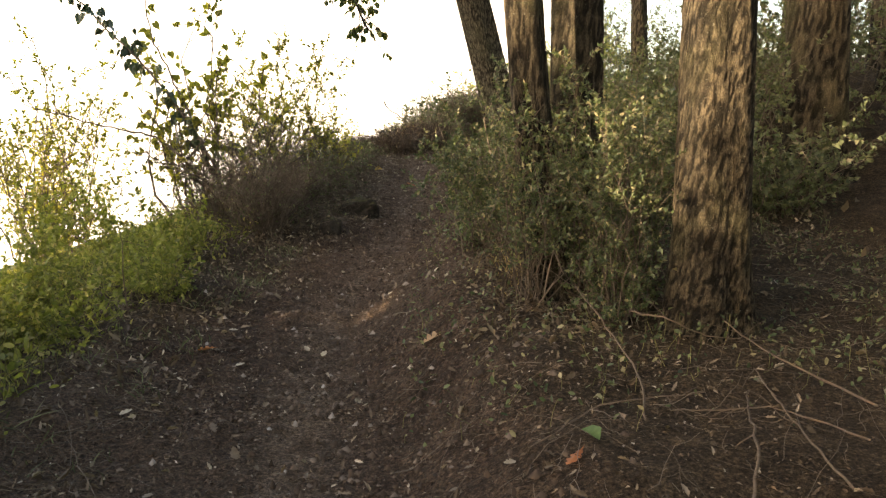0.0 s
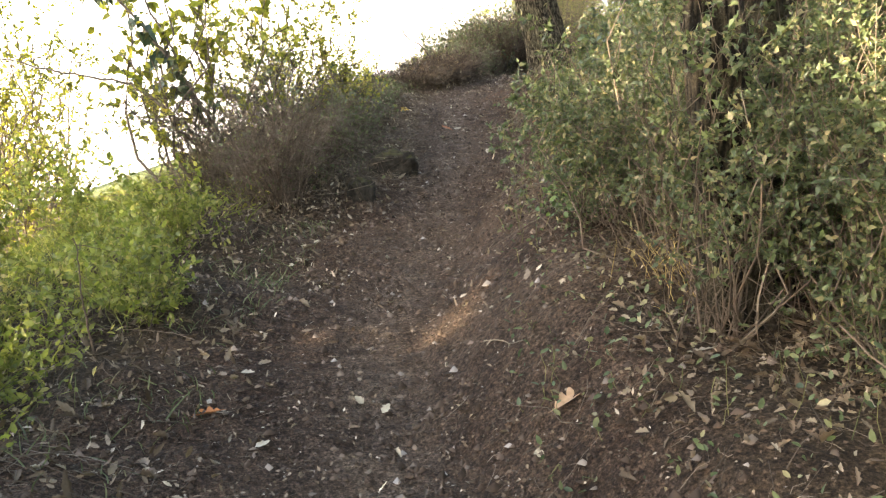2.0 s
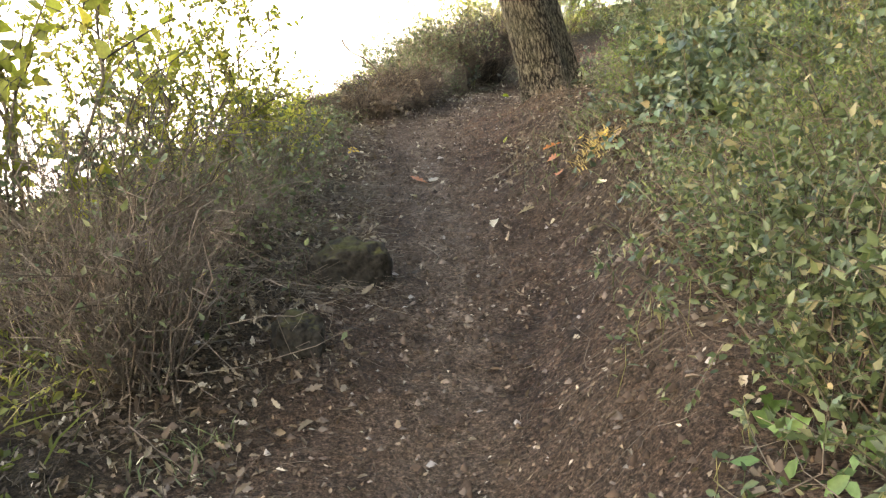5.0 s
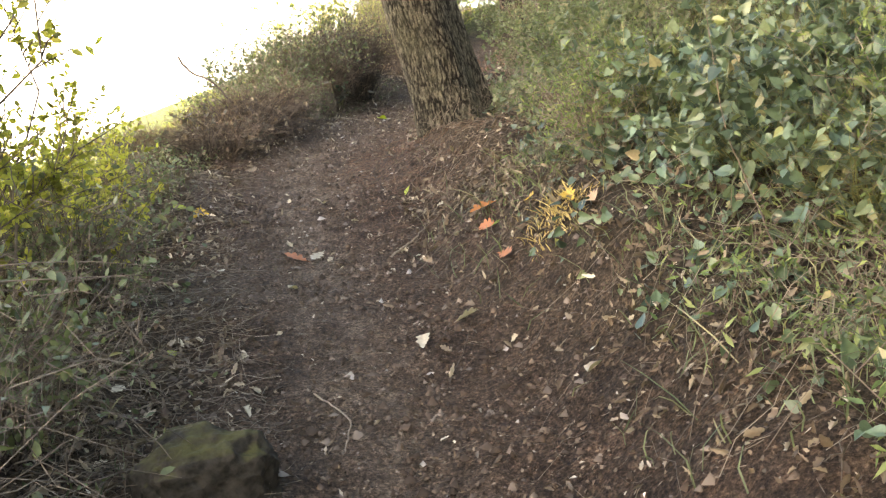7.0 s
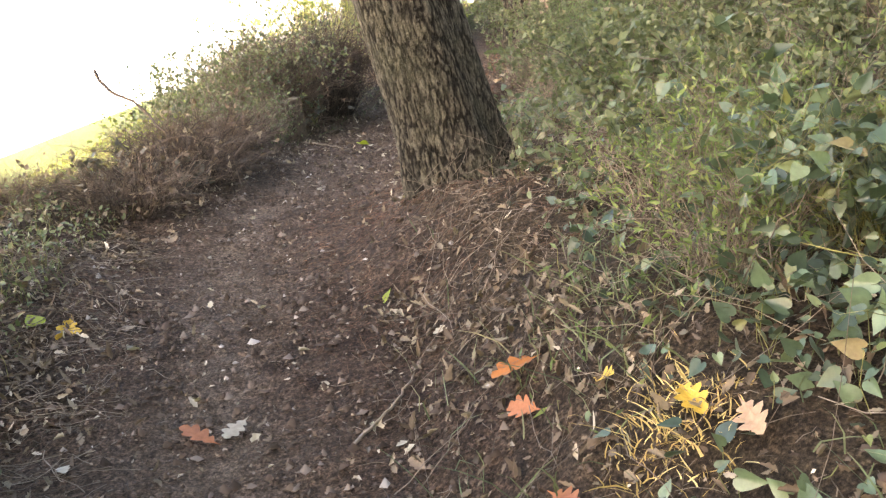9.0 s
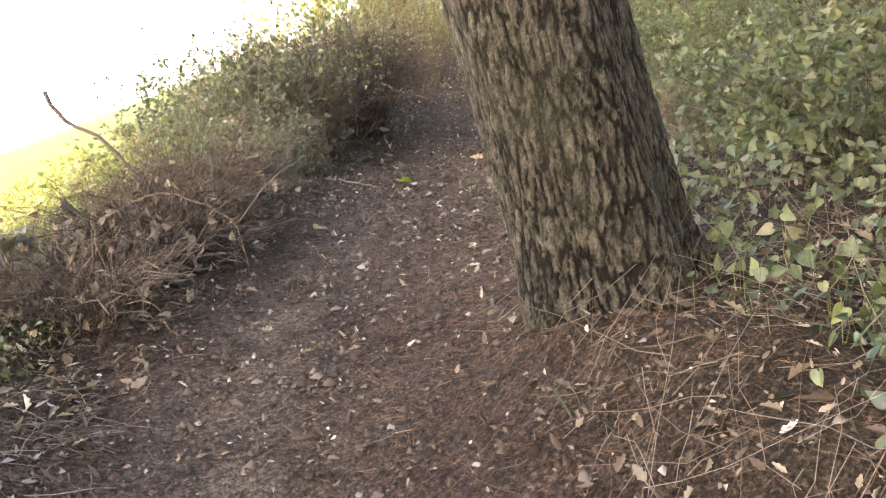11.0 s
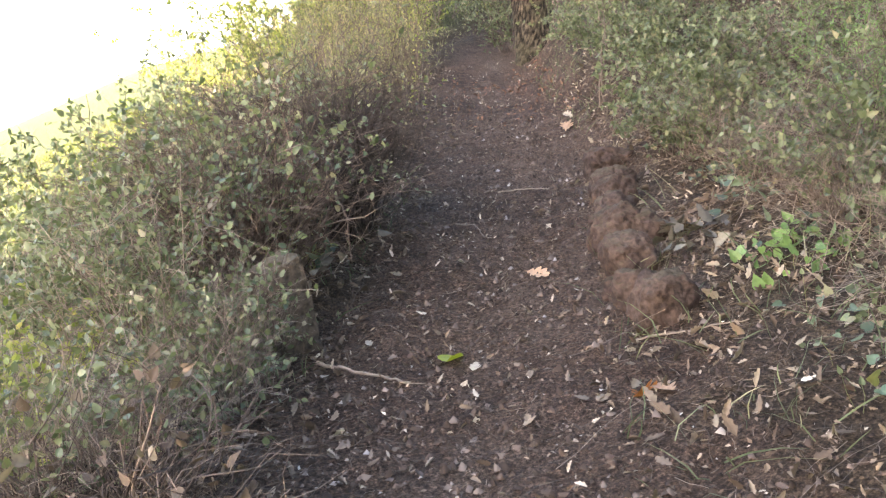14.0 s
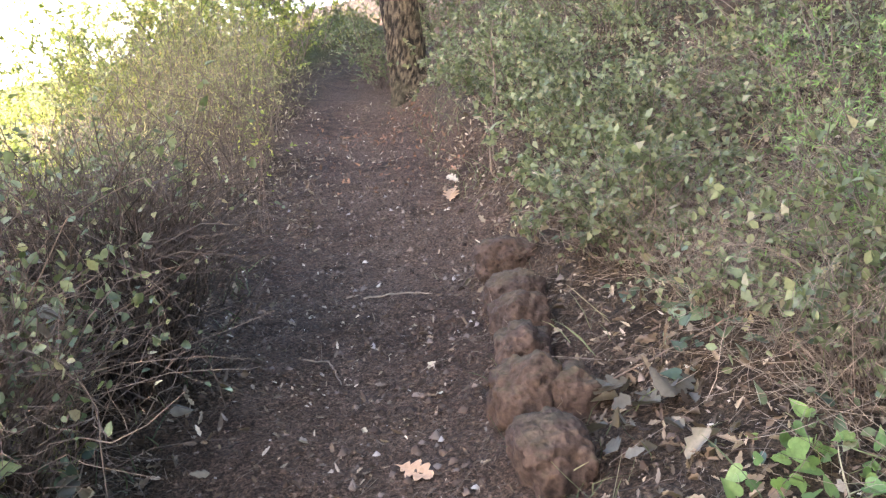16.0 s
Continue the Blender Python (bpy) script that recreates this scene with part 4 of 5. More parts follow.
# crumbs of earth and small stones
u, p = scatter(80000, -1.5, 1.2, 2.4, 21, lambda u, y: np.exp(-(u / 0.85) ** 2) * (0.35 + 0.65 * clumps(u, y, 2.0, 41)))
n = len(p)
octa = np.array([(1, 0, 0), (0, 1, 0), (-1, 0, 0), (0, -1, 0), (0, 0, 1), (0, 0, -1)], float)
size = 0.004 + 0.017 * rng.random(n) ** 5
v = octa[None] * size[:, None, None] * (0.6 + 0.8 * rng.random((n, 6, 1))) + rng.normal(0, 0.18, (n, 6, 3)) * size[:, None, None] + p[:, None] + np.array([0, 0, 0.003])
fo = np.array([(0, 1, 4), (1, 2, 4), (2, 3, 4), (3, 0, 4), (1, 0, 5), (2, 1, 5), (3, 2, 5), (0, 3, 5)])
k = Mat("earth_crumb", 0.95, 0.15)
k.colour(k.ramp(k.pos.outputs["Random Per Island"], [(0, (0.034, 0.024, 0.017)), (0.7, (0.09, 0.063, 0.046)), (0.97, (0.19, 0.15, 0.12)), (1, (0.38, 0.34, 0.3))]))
stuff("earth_crumbs", raw_mesh("earth_crumbs", v[:, :5], (np.arange(n)[:, None, None] * 5 + fo[None, :4]).ravel(), np.full(n * 4, 3), k.m, True), "loose dark crumbs of earth scattered on the path", "earth")


def lay(n_try, u0, u1, y0, y1, dens, size, shape, material, name, label, category, lift=0.012, width=0.55, tilt=0.35, fold=0.3, curl=0.3):
    u, p = scatter(n_try, u0, u1, y0, y1, dens)
    n = len(p)
    nor = upright(p) + rng.normal(0, tilt, (n, 3))
    tip = np.cross(nor, unit(n))
    L = size * (0.45 + 0.9 * rng.random(n))
    p = p + np.array([0, 0, lift]) * (0.3 + 1.4 * rng.random((n, 1)))
    return stuff(name, leaves(name, p, tip, nor, L, L * width, shape, material, fold, curl), label, category)


def edge_dens(u, y):
    middle = 0.16 + 0.3 * sstep((y - 13) / 3)
    sparse = 1 - 0.8 * sstep((u - 0.4) / 0.4) * sstep((6.0 - y) / 1.0)
    return sparse * np.clip(middle + 0.8 * sstep((np.abs(u) - 0.45) / 0.6), 0, 1) * (0.3 + 0.7 * clumps(u, y, 1.7, 51))


lay(46000, -2.0, 3.2, 2.2, 25, edge_dens, 0.036, BROKEN, M_DEAD, "leaf_litter", "dry brown and pale fallen leaves littering the ground", "leaf litter", tilt=0.55, fold=0.5, curl=0.5, width=0.45)
lay(22000, -2.2, 3.4, 2.2, 22, lambda u, y: 0.8 * edge_dens(u, y) * (np.abs(u) > 0.5), 0.052, BROKEN, M_DULL, "leaf_litter", "dull brown withered leaves lying beside the path", "leaf litter", lift=0.014, tilt=0.6, fold=0.5, curl=0.5)
lay(70000, -1.6, 1.8, 2.2, 20, lambda u, y: 0.35 + 0.5 * clumps(u, y, 2.2, 57), 0.018, LANCE, M_BITS, "leaf_fragments", "small broken bits of dry leaves on the earth", "leaf litter", lift=0.008)


lay(1200, 0.5, 1.1, 10.1, 11.9, lambda u, y: 0.15 + 0.85 * clumps(u, y, 1.8, 99), 0.04, BROKEN, M_DULL, "leaf_litter", "drift of curled grey-brown leaves at the foot of the bank", "leaf litter", lift=0.02, tilt=0.7, fold=0.5, curl=0.5)
lay(900, 0.55, 1.3, 7.2, 10.0, lambda u, y: sstep((u - 0.5) / 0.25) * (0.2 + 0.8 * clumps(u, y, 1.8, 111)), 0.036, BROKEN, M_DULL, "leaf_litter", "curled brown fallen leaves at the foot of the bank", "leaf litter", lift=0.02, tilt=0.6, fold=0.5, curl=0.5)
lay(1400, 0.7, 1.4, 3.8, 5.6, lambda u, y: 0.2 + 0.8 * clumps(u, y, 1.8, 113), 0.036, BROKEN, M_DULL, "leaf_litter", "dull brown leaves on the bank under the shrubs", "leaf litter", lift=0.02, tilt=0.6, fold=0.5, curl=0.5)
lay(900, -0.6, 0.75, 20.6, 24.0, lambda u, y: 0.2 + 0.8 * clumps(u, y, 1.6, 115), 0.042, BROKEN, leaf_mat("russet_leaf", [(0, (0.1, 0.055, 0.036)), (1, (0.26, 0.14, 0.09))], 0.7, 0.1), "leaf_litter", "rust-brown fallen leaves on the far path", "leaf litter", tilt=0.5, fold=0.4, curl=0.4)
lay(9000, 3.0, 13.0, -2, 30, lambda u, y: 0.3 + 0.7 * clumps(u, y, 0.8, 97), 0.1, KITE, M_DULL, "leaf_litter", "brown fallen leaves on the floor of the wood", "leaf litter", lift=0.02, tilt=0.4)
side = float(2.38 - cx(np.array([16.6]))[0])
lay(20, side - 0.16, side + 0.22, 16.25, 17.0, lambda u, y: np.ones_like(u), 0.09, BROKEN, M_WITHER, "leaf_litter", "large withered grey leaves behind the stones", "leaf litter", lift=0.05, width=0.7, tilt=0.6, fold=0.4, curl=0.4)
lay(500, 1.05, 2.3, 14.6, 18.6, lambda u, y: 0.2 + 0.8 * clumps(u, y, 1.8, 105), 0.045, BROKEN, M_DULL, "leaf_litter", "dry grey-brown leaves behind the stones", "leaf litter", lift=0.02, tilt=0.7, fold=0.5, curl=0.5)
lay(7500, -1.5, -0.45, 6.5, 15.5, lambda u, y: 0.15 + 0.85 * clumps(u, y, 2.0, 107), 0.038, BROKEN, M_DEAD, "leaf_litter", "pale dry leaves and bits along the edge of the path", "leaf litter", tilt=0.6, fold=0.5, curl=0.5)
lay(3500, -2.0, 4.0, -5, 2.3, lambda u, y: 0.3 + 0.7 * sstep((np.abs(u) - 0.4) / 0.5), 0.05, KITE, M_DULL, "leaf_litter", "brown fallen leaves along the start of the path", "leaf litter")


def lying_twigs(n_try, u0, u1, y0, y1, dens, size, r, material, name, label, lift=0.01, bend=0.2, rise=0.0):
    u, p = scatter(n_try, u0, u1, y0, y1, dens)
    n = len(p)
    az = rng.random(n) * 2 * np.pi
    way = np.stack([np.cos(az), np.sin(az)], -1)
    L = size * (0.35 + rng.random(n))
    m = 3 if size < 0.06 else 4 if size < 0.2 else 6
    s = np.linspace(-0.5, 0.5, m)
    q = np.zeros((n, m, 3))
    q[..., :2] = p[:, None, :2] + way[:, None] * (L[:, None] * s)[..., None] + np.cumsum(rng.normal(0, bend * size / m, (n, m, 2)), axis=1)
    q[..., 2] = height(q[..., 0], q[..., 1]) + lift * rng.random((n, 1)) + rise * (rng.random((n, 1)) * (s + 0.5) ** 1.3) + 0.004 * rng.normal(size=(n, m))
    return stuff(name, tubes(name, q, taper(n, m, r, 0.5), material, 3), label, "twigs")


lying_twigs(9500, -1.9, 3.0, 2.2, 22, lambda u, y: np.clip(0.22 + 0.7 * sstep((np.abs(u) - 0.4) / 0.5), 0, 1), 0.1, 0.0012, M_TWIG, "twig_litter", "thin pale dry twigs lying over the ground")
lying_twigs(1700, 0.35, 3.2, 2.2, 18, lambda u, y: 0.2 + 0.8 * clumps(u, y, 1.0, 61), 0.34, 0.0016, M_STEM, "dry_stems", "tangle of long grey dry stems on the bank", 0.05, 0.25, 0.16)
lying_twigs(14000, -1.0, 1.2, 2.4, 21, lambda u, y: 0.3 + 0.65 * sstep((y - 12.5) / 2), 0.045, 0.0014, M_STEM, "twig_litter", "short brown bits of twig strewn on the path", 0.008, 0.4)
lying_twigs(3600, 1.05, 3.4, 14.6, 19.5, lambda u, y: sstep((u - 1.25) / 0.3) * (0.35 + 0.65 * clumps(u, y, 1.2, 65)), 0.42, 0.0014, M_TWIG, "dry_stems", "tangle of pale dry stems behind the stones", 0.06, 0.35, 0.4)
lying_twigs(1000, 0.75, 2.6, 8.0, 13, lambda u, y: 0.3 + 0.7 * clumps(u, y, 1.2, 67), 0.36, 0.0013, M_TWIG, "dry_stems", "pale dry stems among the climber", 0.08, 0.35, 0.35)
lying_twigs(1500, 0.25, 1.3, 11.4, 13.6, lambda u, y: 0.3 + 0.7 * clumps(u, y, 2.0, 69), 0.09, 0.001, stem_mat("reddish_needle", (0.11, 0.06, 0.038), (0.26, 0.15, 0.095)), "needle_litter", "reddish-brown dry needles round the foot of the oak")
lying_twigs(1500, -1.2, -0.4, 8.6, 13.2, lambda u, y: 0.3 + 0.7 * clumps(u, y, 1.4, 121), 0.2, 0.0016, M_TWIG, "twig_litter", "pale dry twigs strewn along the edge of the path", 0.03, 0.3, 0.04)
lying_twigs(2300, -2.4, -0.7, 2.4, 19, lambda u, y: 0.2 + 0.8 * clumps(u, y, 1.0, 63), 0.4, 0.002, M_STEM, "dry_stems", "tangle of grey dry stems beside the path", 0.04, 0.3, 0.2)


def grass(n_try, u0, u1, y0, y1, dens, size, width, material, name, label):
    u, p = scatter(n_try, u0, u1, y0, y1, dens)
    n = len(p)
    tip = np.stack([rng.normal(0, 0.45, n), rng.normal(0, 0.45, n), np.ones(n)], -1)
    L = size * (0.4 + 0.8 * rng.random(n))
    bend = np.stack([rng.normal(0, 0.5, n), rng.normal(0, 0.5, n), -0.25 * np.ones(n)], -1)
    side = np.cross(tip, unit(n))
    side /= np.linalg.norm(side, axis=1, keepdims=True)
    s = np.array([0, 0.4, 0.75, 1.0])
    mid = (p - np.array([0, 0, 0.01]))[:, None] + tip[:, None] * (L[:, None] * s)[..., None] + bend[:, None] * (L[:, None] * s ** 2.2)[..., None]
    w = width * np.array([0.4, 0.5, 0.35, 0.03])[None, :, None]
    v = np.concatenate([mid - side[:, None] * w, mid + side[:, None] * w], 1)
    f = np.array([(i, i + 1, i + 5, i + 4) for i in range(3)])
    return stuff(name, raw_mesh(name, v, (np.arange(n)[:, None, None] * 8 + f[None]).ravel(), np.full(n * 3, 4), material), label, "grass")


def clump_at(u0, y0, su, sy):
    return lambda u, y: np.exp(-((u - u0) / su) ** 2 - ((y - y0) / sy) ** 2)


grass(30000, -4.5, -1.25, 2.5, 13, lambda u, y: sstep((-u - 1.2) / 0.9) * (0.25 + 0.75 * clumps(u, y, 1.5, 71)), 0.2, 0.008, M_GRASS, "verge_grass", "fresh green grass growing along the field edge")
grass(46000, -16, -2.2, 8, 42, lambda u, y: sstep((-u - 2.0) / 0.8) * (0.2 + 0.8 * clumps(u, y, 0.6, 73)), 0.17, 0.02, M_FIELD, "field_grass", "sunlit green grass of the sloping field")
grass(5000, -1.5, -0.75, 2.4, 20, lambda u, y: clumps(u, y, 2.4, 75) ** 2, 0.1, 0.006, M_GREY, "verge_grass", "sparse grey-green grass beside the path")
grass(8000, 0.5, 3.4, 5.5, 24, lambda u, y: clumps(u, y, 1.4, 77) ** 2, 0.18, 0.005, M_GREY, "bank_grass", "sparse grey-green grass on the bank")
grass(1900, 0.7, 1.7, 4.2, 6.0, clump_at(1.1, 5.05, 0.14, 0.22), 0.24, 0.0022, M_SUNLIT_STRAW, "dry_grass", "tuft of straw-coloured dry grass on the bank")
# the bright colour stands in for a fleck of sun on this tuft
grass(9000, 0.5, 1.4, 9.8, 10.6, clump_at(0.93, 10.16, 0.09, 0.11), 0.065, 0.004, M_SUNLIT_STRAW, "dry_grass", "flattened tuft of dry grass coloured bright as a sun fleck")
grass(1500, 0.7, 1.5, 7.2, 11.4, lambda u, y: sstep((u - 0.7) / 0.3) * clumps(u, y, 1.6, 123), 0.15, 0.0045, M_GREY, "bank_grass", "grey-green grass at the foot of the bank")
grass(1300, 1.5, 3.4, 14.5, 18.5, lambda u, y: sstep((u - 1.6) / 0.5) * clumps(u, y, 1.4, 79), 0.24, 0.004, M_DRYGRASS, "dry_grass", "thin dry grass stalks on the bank")


def low_plants(n_try, u0, u1, y0, y1, dens, size, shape, material, name, label, tall=0.15, width=0.8):
    u, p = scatter(n_try, u0, u1, y0, y1, dens)
    n = len(p)
    hgt = tall * rng.random(n) * clumps(p[:, 0], p[:, 1], 1.9, 83)
    q = p + np.stack([rng.normal(0, 0.02, n), rng.normal(0, 0.02, n), hgt + 0.01], -1)
    L = size * (0.45 + 0.8 * rng.random(n))
    nor = unit(n) * 0.8 + np.array([-0.25, -0.35, 0.7])
    stuff(name, leaves(name, q, np.cross(nor, unit(n)), nor, L, L * width, shape, material), label, "ground cover")
    m = rng.random(n) < 0.25
    st = np.stack([p[m], 0.5 * (p[m] + q[m]) + rng.normal(0, 0.01, (m.sum(), 3)), q[m]], 1)
    stuff(name + "_stalks", tubes(name, st, np.full((m.sum(), 3), 0.0013), M_GREENSTEM, 3), "thin stalks of the ground cover", "ground cover")


low_plants(6500, -3.4, -1.3, 2.4, 6.4, lambda u, y: sstep((-u - 1.25) / 0.35) * clumps(u, y, 1.6, 103), 0.05, OVAL, M_LIGHT, "weeds", "bright green leafy weeds beside the start of the path", 0.3, 0.5)
low_plants(7500, 0.5, 2.6, 6.6, 12.2, lambda u, y: sstep((u - 1.0 - 0.25 * sstep((9.4 - y) / 0.6)) / 0.35) * clumps(u, y, 1.1, 85), 0.05, HEART, M_IVY, "ground_ivy", "green heart-leaved climber trailing over the bank", 0.3)
low_plants(22000, 0.8, 5.5, 11.5, 26, lambda u, y: sstep((u - 0.95 - 0.55 * np.exp(-((y - 16.6) / 1.3) ** 2)) / 0.5) * (0.25 + 0.75 * clumps(u, y, 0.9, 87)), 0.045, HEART, M_GREY, "ground_cover", "low grey-green plants covering the bank", 0.35)
low_plants(60, 1.2, 1.6, 15.8, 16.2, lambda u, y: np.ones_like(u), 0.06, HEART, M_FRESH, "ground_ivy", "fresh green heart-leaved climber beside the stones", 0.1)
low_plants(120, 0.6, 1.0, 6.0, 6.9, lambda u, y: np.ones_like(u), 0.05, OVAL, M_FRESH, "weeds", "fresh bright green weeds on the bank", 0.12, 0.6)
low_plants(3600, 0.7, 1.5, 7.0, 11.6, lambda u, y: sstep((u - 0.72) / 0.3) * clumps(u, y, 1.7, 117), 0.05, LANCE, M_FEATHER, "ground_cover", "fine green plants at the foot of the bank", 0.2, 0.25)
low_plants(700, 0.75, 1.4, 7.4, 10.4, lambda u, y: clumps(u, y, 1.5, 119), 0.05, HEART, M_IVY, "ground_ivy", "scattered green climber leaves at the foot of the bank", 0.14)
low_plants(900, 1.2, 2.4, 14.8, 18.5, lambda u, y: sstep((u - 0.8) / 0.5) * clumps(u, y, 1.3, 89) ** 3, 0.06, HEART, M_IVY, "ground_ivy", "green heart-leaved climber beside the stones", 0.12)
low_plants(7000, 0.4, 3.5, 3.0, 7.6, lambda u, y: 0.7 * clumps(u, y, 1.3, 91), 0.032, OVAL, M_SHRUB, "ground_cover", "low dark green plants under the trees", 0.16, 0.5)
low_plants(9000, -3.2, -1.15, 2.6, 9, lambda u, y: clumps(u, y, 1.2, 93) * sstep((-u - 1.1) / 0.5), 0.045, OVAL, M_GRASS, "weeds", "leafy green weeds along the field edge", 0.25, 0.5)
low_plants(6000, -1.9, -0.8, 8.6, 15, lambda u, y: clumps(u, y, 1.3, 95), 0.03, OVAL, M_GREY, "weeds", "small grey-green weeds beside the path", 0.22, 0.55)


# single fallen leaves ---------------------------------------------------------------------
def one_leaf(material, shape, curl):
    return leaves("fallen_leaf", np.zeros((1, 3)), np.array([[1.0, 0, 0]]), np.array([[0, 0, 1.0]]), 1.0, 0.75, shape, material, 0.28, curl)


def drop_leaf(mesh, x, y, size, label, group="", lift=0.012):
    ob = new("fallen_leaf", mesh)
    nrm = Vector(upright(np.array([[x, y, 0.0]]))[0])
    turn = nrm.to_track_quat("Z", "Y").to_matrix().to_4x4()
    ob.matrix_basis = Matrix.Translation((x, y, hz(x, y) + lift)) @ turn @ pose(0, 0, 0, rng.normal(0, 12), rng.normal(0, 12), 360 * rng.random()) @ Matrix.Scale(size, 4)
    return tagged(ob, label, "leaf", group)


PALE_LEAVES = [one_leaf(M_PALE if i % 2 else M_DEAD, (BROKEN, BROKEN, LOBED, BROKEN)[i % 4], 0.2 + 0.1 * i) for i in range(6)]
u, p = scatter(420, -0.9, 0.8, 2.8, 19, lambda u, y: 0.35 + 0.3 * (np.abs(u) > 0.4) + 0 * y)
for i in range(len(p)):
    drop_leaf(PALE_LEAVES[i % 6], p[i, 0], p[i, 1], 0.03 + 0.035 * rng.random(), "pale dry fallen leaf lying on the dark earth", "fallen leaves on the path", 0.012)
for m_, shape_, x, y, size_, label_ in (
        (M_YELLOW, LOBED, -0.88, 12.15, 0.16, "bright yellow fallen leaf at the path's edge"), (M_LIME, HEART, -0.99, 12.1, 0.1, "lime-green leaf beside a yellow leaf"),
        (M_RUST, LOBED, -0.36, 11.2, 0.13, "rust-coloured fallen oak leaf on the path"), (M_ORANGE, LOBED, 0.56, 10.8, 0.13, "orange fallen oak leaf beside the bank"),
        (M_RUST, LOBED, 0.5, 10.62, 0.12, "rust-coloured fallen oak leaf beside the bank"), (M_RUST, LOBED, 0.42, 10.3, 0.11, "rust-coloured fallen oak leaf beside the bank"),
        (M_PALE, LOBED, 0.13, 10.0, 0.1, "white fallen leaf on the path"), (M_PALE, BROKEN, -0.02, 9.95, 0.09, "white fallen leaf on the path"),
        (M_LIME, HEART, 0.96, 16.2, 0.13, "lime-green fallen leaf on the path"), (M_TAN, LOBED, 1.73, 17.1, 0.14, "tan fallen oak leaf on the path"),
        (M_TAN, LOBED, 3.45, 19.95, 0.2, "large tan fallen leaf on the path"), (M_TAN, LOBED, 3.6, 20.15, 0.17, "large tan fallen leaf on the path"), (M_PALE, LOBED, 3.7, 20.3, 0.12, "pale fallen leaf on the path"),
        # the two golden leaves by the dry grass add to its painted sun fleck
        (M_TAN, LOBED, -0.1, 4.5, 0.12, "brown fallen oak leaf on the path"), (M_YELLOW, LOBED, 0.7, 10.2, 0.12, "golden leaf added for a sun fleck on flattened dry grass"), (M_YELLOW, LOBED, 0.62, 10.48, 0.09, "golden leaf added for a sun fleck on the litter"), (M_TAN, LOBED, 0.76, 10.05, 0.13, "tan fallen leaf on flattened dry grass"),
        (M_PALE, LOBED, 0.4, 4.5, 0.08, "white leaf on the bank"), (M_ORANGE, LOBED, 1.36, 15.47, 0.15, "orange fallen oak leaf on the path"), (M_TAN, LOBED, 1.45, 15.4, 0.13, "tan fallen leaf beside an orange leaf"),
        (M_FRESH, OVAL, 0.53, 2.9, 0.1, "fresh green leaf on the litter"), (M_RUST, LOBED, 0.46, 2.84, 0.08, "rust-coloured leaf on the litter"), (M_ORANGE, LOBED, -1.3, 4.92, 0.11, "orange fallen leaf on the dark earth"),
        (M_LIME, HEART, -1.0, 10.09, 0.06, "lime-green leaf at the path's edge"), (M_LIME, HEART, 0.32, 11.83, 0.06, "small lime-green leaf on the path"), (M_PALE, LOBED, -0.26, 11.3, 0.11, "pale fallen leaf on the path"),
        (M_WITHER, LOBED, 2.45, 16.75, 0.16, "large pale grey fallen leaf behind the stones"), (M_WITHER, LOBED, 2.55, 16.9, 0.17, "large grey-brown fallen leaf behind the stones"), (M_WITHER, LOBED, 2.38, 16.95, 0.14, "large pale grey fallen leaf behind the stones"), (M_WITHER, LOBED, 2.65, 16.7, 0.15, "large grey-brown fallen leaf behind the stones")):
    drop_leaf(one_leaf(m_, shape_, 0.14), x, y, size_, label_, "coloured fallen leaves", 0.02)


# fallen branches, single twigs and canes ------------------------------------------------------
def branch(name, pts, r, label, category, n_side=3, material=None, group="", lifted=True):
    """A lying or arching branch through a few places (x, y, height over the ground), with side twigs as parts."""
    material = material or M_TWIG
    c = np.array([(x, y, hz(x, y) + h) for x, y, h in pts])
    root = thing(name, c[0][0], c[0][1], c[0][2], label, category, group)
    c = c - c[0]
    t = np.linspace(0, len(c) - 1, 18)
    line = np.stack([np.interp(t, np.arange(len(c)), c[:, i]) for i in range(3)], -1)
    for _ in range(2):
        line[1:-1] = (line[:-2] + 2 * line[1:-1] + line[2:]) / 4
    line = line + rng.normal(0, r * 0.5, line.shape)
    part("stem", tubes("stem", line[None], np.linspace(r, r * 0.5, 18)[None], material, 7), root)
    size = float(np.linalg.norm(c[-1]))
    if n_side:
        q = twigs(line[None], n_side, 6, size * 0.35, 0.3, 0.05, 0.2)
        q[..., 2] = np.maximum(q[..., 2], line[:, 2].min())
        for i in range(n_side):
            part("side_twig", tubes("side_twig", q[i:i + 1], np.linspace(r * 0.45, r * 0.2, 6)[None], material, 5), root)
    return root


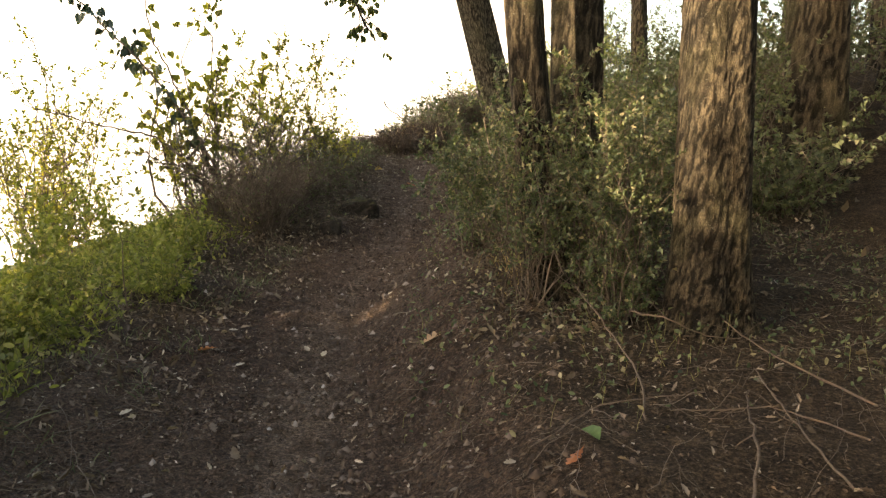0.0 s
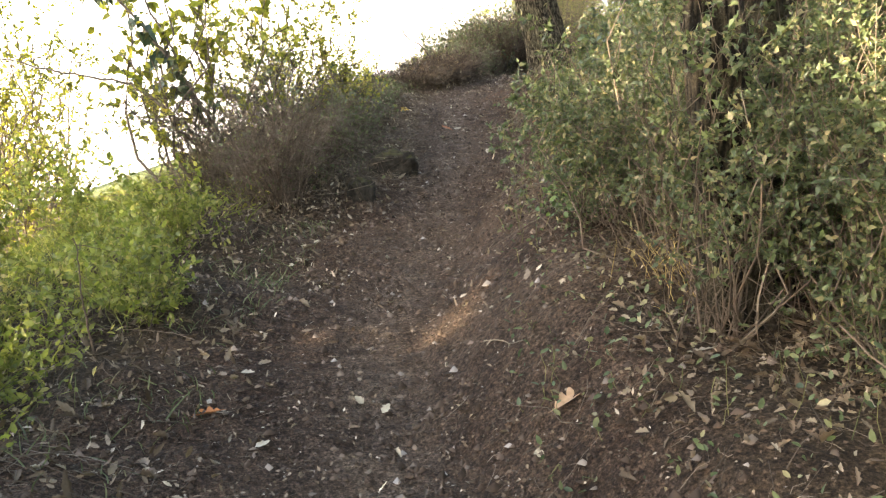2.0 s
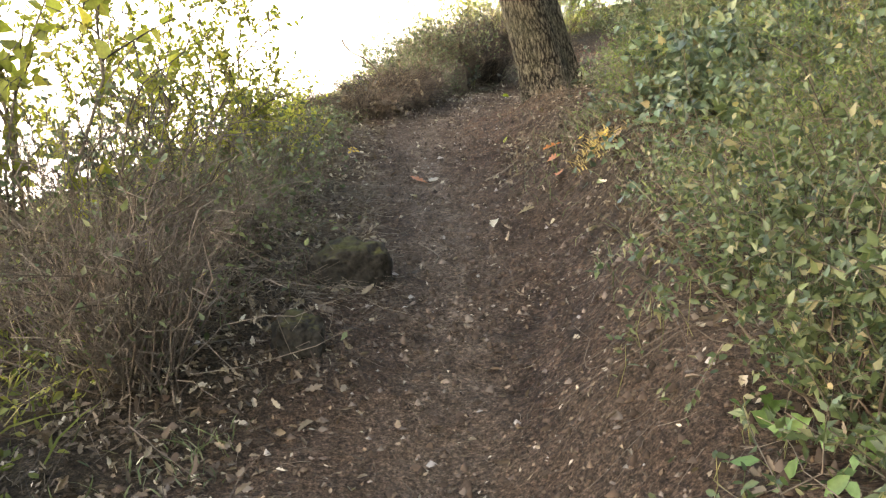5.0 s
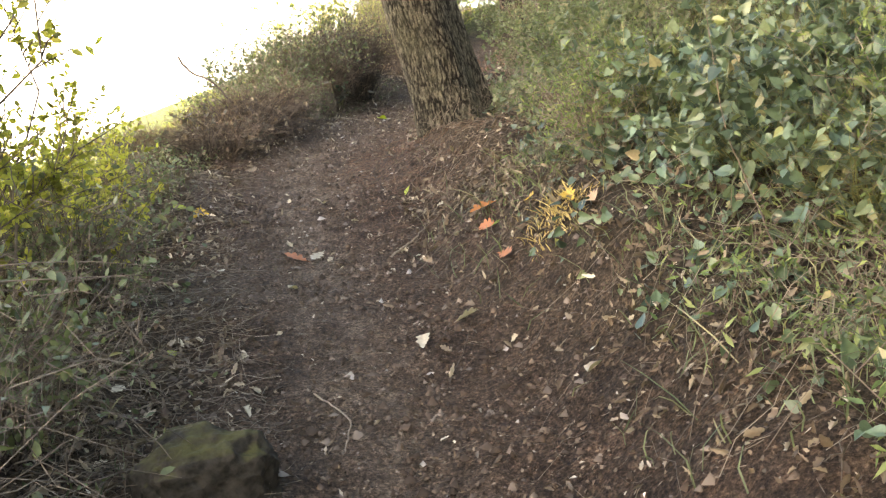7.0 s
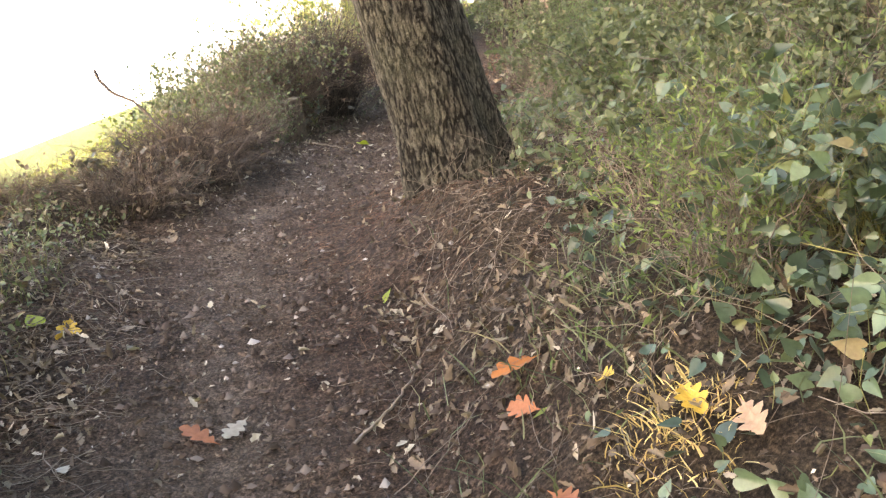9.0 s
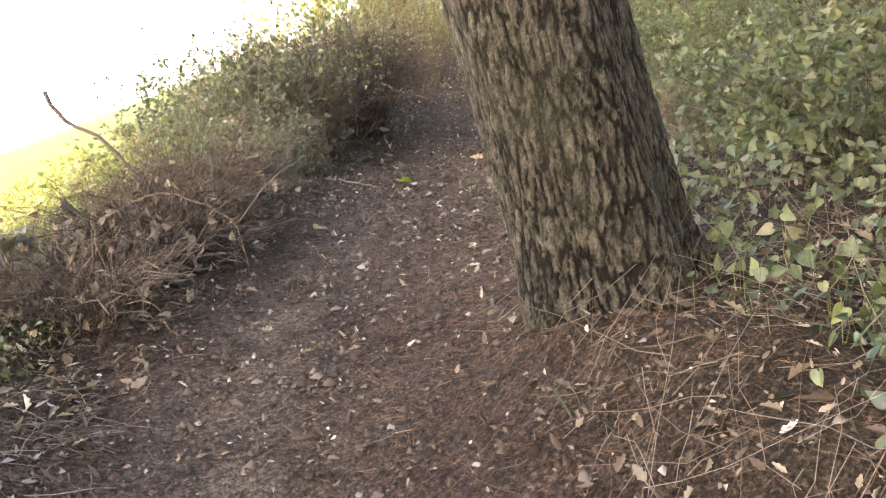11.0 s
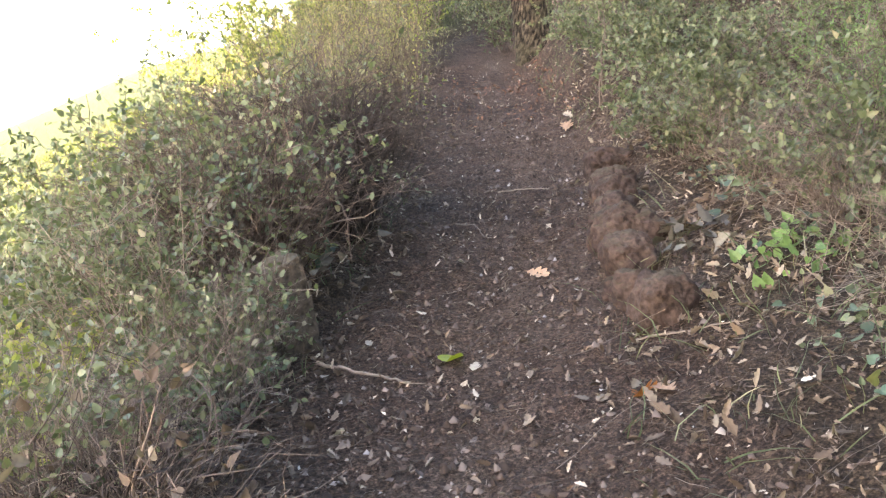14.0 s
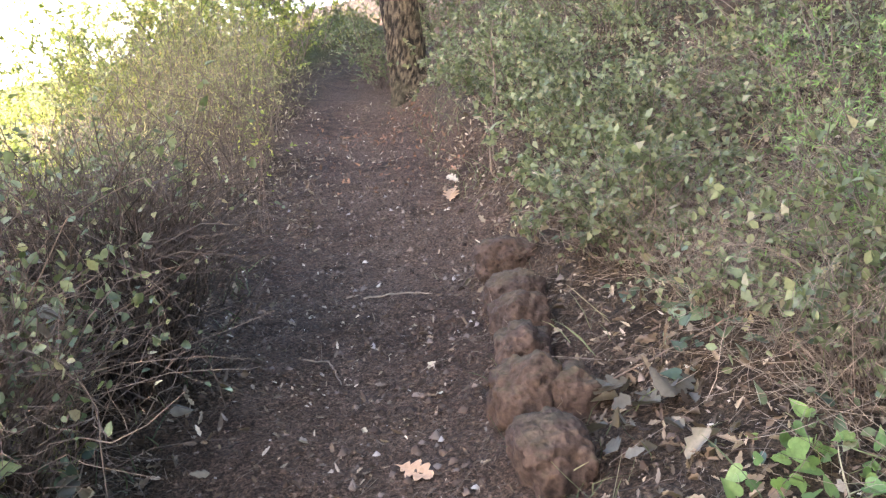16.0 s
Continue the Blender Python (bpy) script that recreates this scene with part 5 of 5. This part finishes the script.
FALLEN = "thin dry branch lying on the leaf litter"
for pts_, r_ in (([(0.9, 2.5, 0.02), (1.02, 2.75, 0.05), (1.08, 3.05, 0.06), (1.2, 3.4, 0.03)], 0.011), ([(0.72, 3.05, 0.03), (0.78, 3.4, 0.08), (0.7, 3.75, 0.14), (0.62, 4.1, 0.24)], 0.009), ([(1.25, 2.6, 0.02), (1.2, 3.0, 0.06), (1.26, 3.5, 0.06)], 0.009),
                 ([(1.45, 2.9, 0.02), (1.2, 3.1, 0.05), (0.85, 3.2, 0.03)], 0.008), ([(0.3, 3.0, 0.01), (0.6, 3.25, 0.05), (1.0, 3.3, 0.06)], 0.007), ([(1.6, 3.2, 0.03), (1.35, 3.6, 0.07), (1.25, 4.1, 0.1)], 0.01),
                 ([(0.85, 4.0, 0.12), (0.98, 3.8, 0.16), (1.15, 3.85, 0.06), (1.3, 3.9, 0.03)], 0.008), ([(0.45, 6.2, 0.03), (0.75, 5.6, 0.25), (1.0, 5.3, 0.32)], 0.006), ([(1.7, 2.7, 0.02), (1.9, 3.2, 0.05), (1.95, 3.8, 0.05)], 0.009),
                 ([(0.9, 9.0, 0.03), (0.87, 9.2, 0.35), (0.9, 9.35, 0.7)], 0.005), ([(0.62, 8.4, 0.03), (0.8, 8.6, 0.05), (1.1, 8.75, 0.12)], 0.008), ([(2.3, 17.0, 0.05), (2.55, 16.9, 0.06), (2.95, 16.7, 0.12)], 0.009)):
    branch("fallen_branch", pts_, r_ * 0.55, FALLEN, "branch", 2, M_CANE, "fallen branches")
for pts_, r_ in (([(-0.3, 5.25, 0.012), (-0.24, 5.15, 0.02), (-0.2, 5.02, 0.012), (-0.12, 4.95, 0.012)], 0.003), ([(0.05, 11.0, 0.012), (0.22, 11.15, 0.03), (0.35, 11.35, 0.015)], 0.006), ([(2.3, 18.8, 0.012), (2.5, 18.72, 0.03), (2.6, 18.62, 0.012)], 0.006),
                 ([(1.75, 18.2, 0.012), (1.85, 18.1, 0.02), (1.82, 17.9, 0.012)], 0.005), ([(0.5, 16.4, 0.03), (0.62, 16.25, 0.02), (0.78, 16.1, 0.012)], 0.009), ([(1.62, 15.9, 0.012), (1.75, 15.75, 0.02), (1.92, 15.62, 0.012)], 0.005), ([(-0.5, 9.6, 0.012), (-0.4, 9.4, 0.02), (-0.45, 9.2, 0.012)], 0.004)):
    branch("fallen_twig", pts_, r_, "thin pale twig lying on the dark earth", "twig", 1, group="twigs on the path")
for pts_, r_ in (([(-0.45, 14.0, 0.05), (-0.2, 14.3, 0.32), (0.05, 14.6, 0.3), (0.3, 14.9, 0.02)], 0.004), ([(-0.9, 14.4, 0.1), (-0.45, 14.2, 0.42), (-0.15, 14.1, 0.28), (-0.12, 14.05, 0.02)], 0.004), ([(-0.15, 14.15, 0.25), (0.0, 14.3, 0.4), (0.2, 14.4, 0.5)], 0.004),
                 ([(-1.0, 15.15, 0.72), (-0.92, 15.05, 0.58), (-0.76, 14.95, 0.48), (-0.5, 14.8, 0.25), (-0.4, 14.7, 0.0)], 0.012), ([(0.6, 17.6, 0.5), (0.75, 17.3, 0.6), (0.85, 17.1, 0.5), (0.82, 17.0, 0.25)], 0.005), ([(0.95, 18.2, 0.6), (1.2, 17.9, 0.55), (1.3, 17.8, 0.2), (1.32, 17.8, 0.02)], 0.004),
                 ([(-1.88, 6.05, 0.0), (-1.86, 6.03, 0.1), (-1.82, 6.02, 0.22)], 0.016), ([(-1.96, 5.42, 0.0), (-1.98, 5.42, 0.25), (-1.99, 5.44, 0.5)], 0.005)):
    branch("dry_cane", pts_, r_, "dry bare cane arching beside the path", "cane", 2, M_CANE if r_ < 0.01 else M_THICKET, "dry canes")
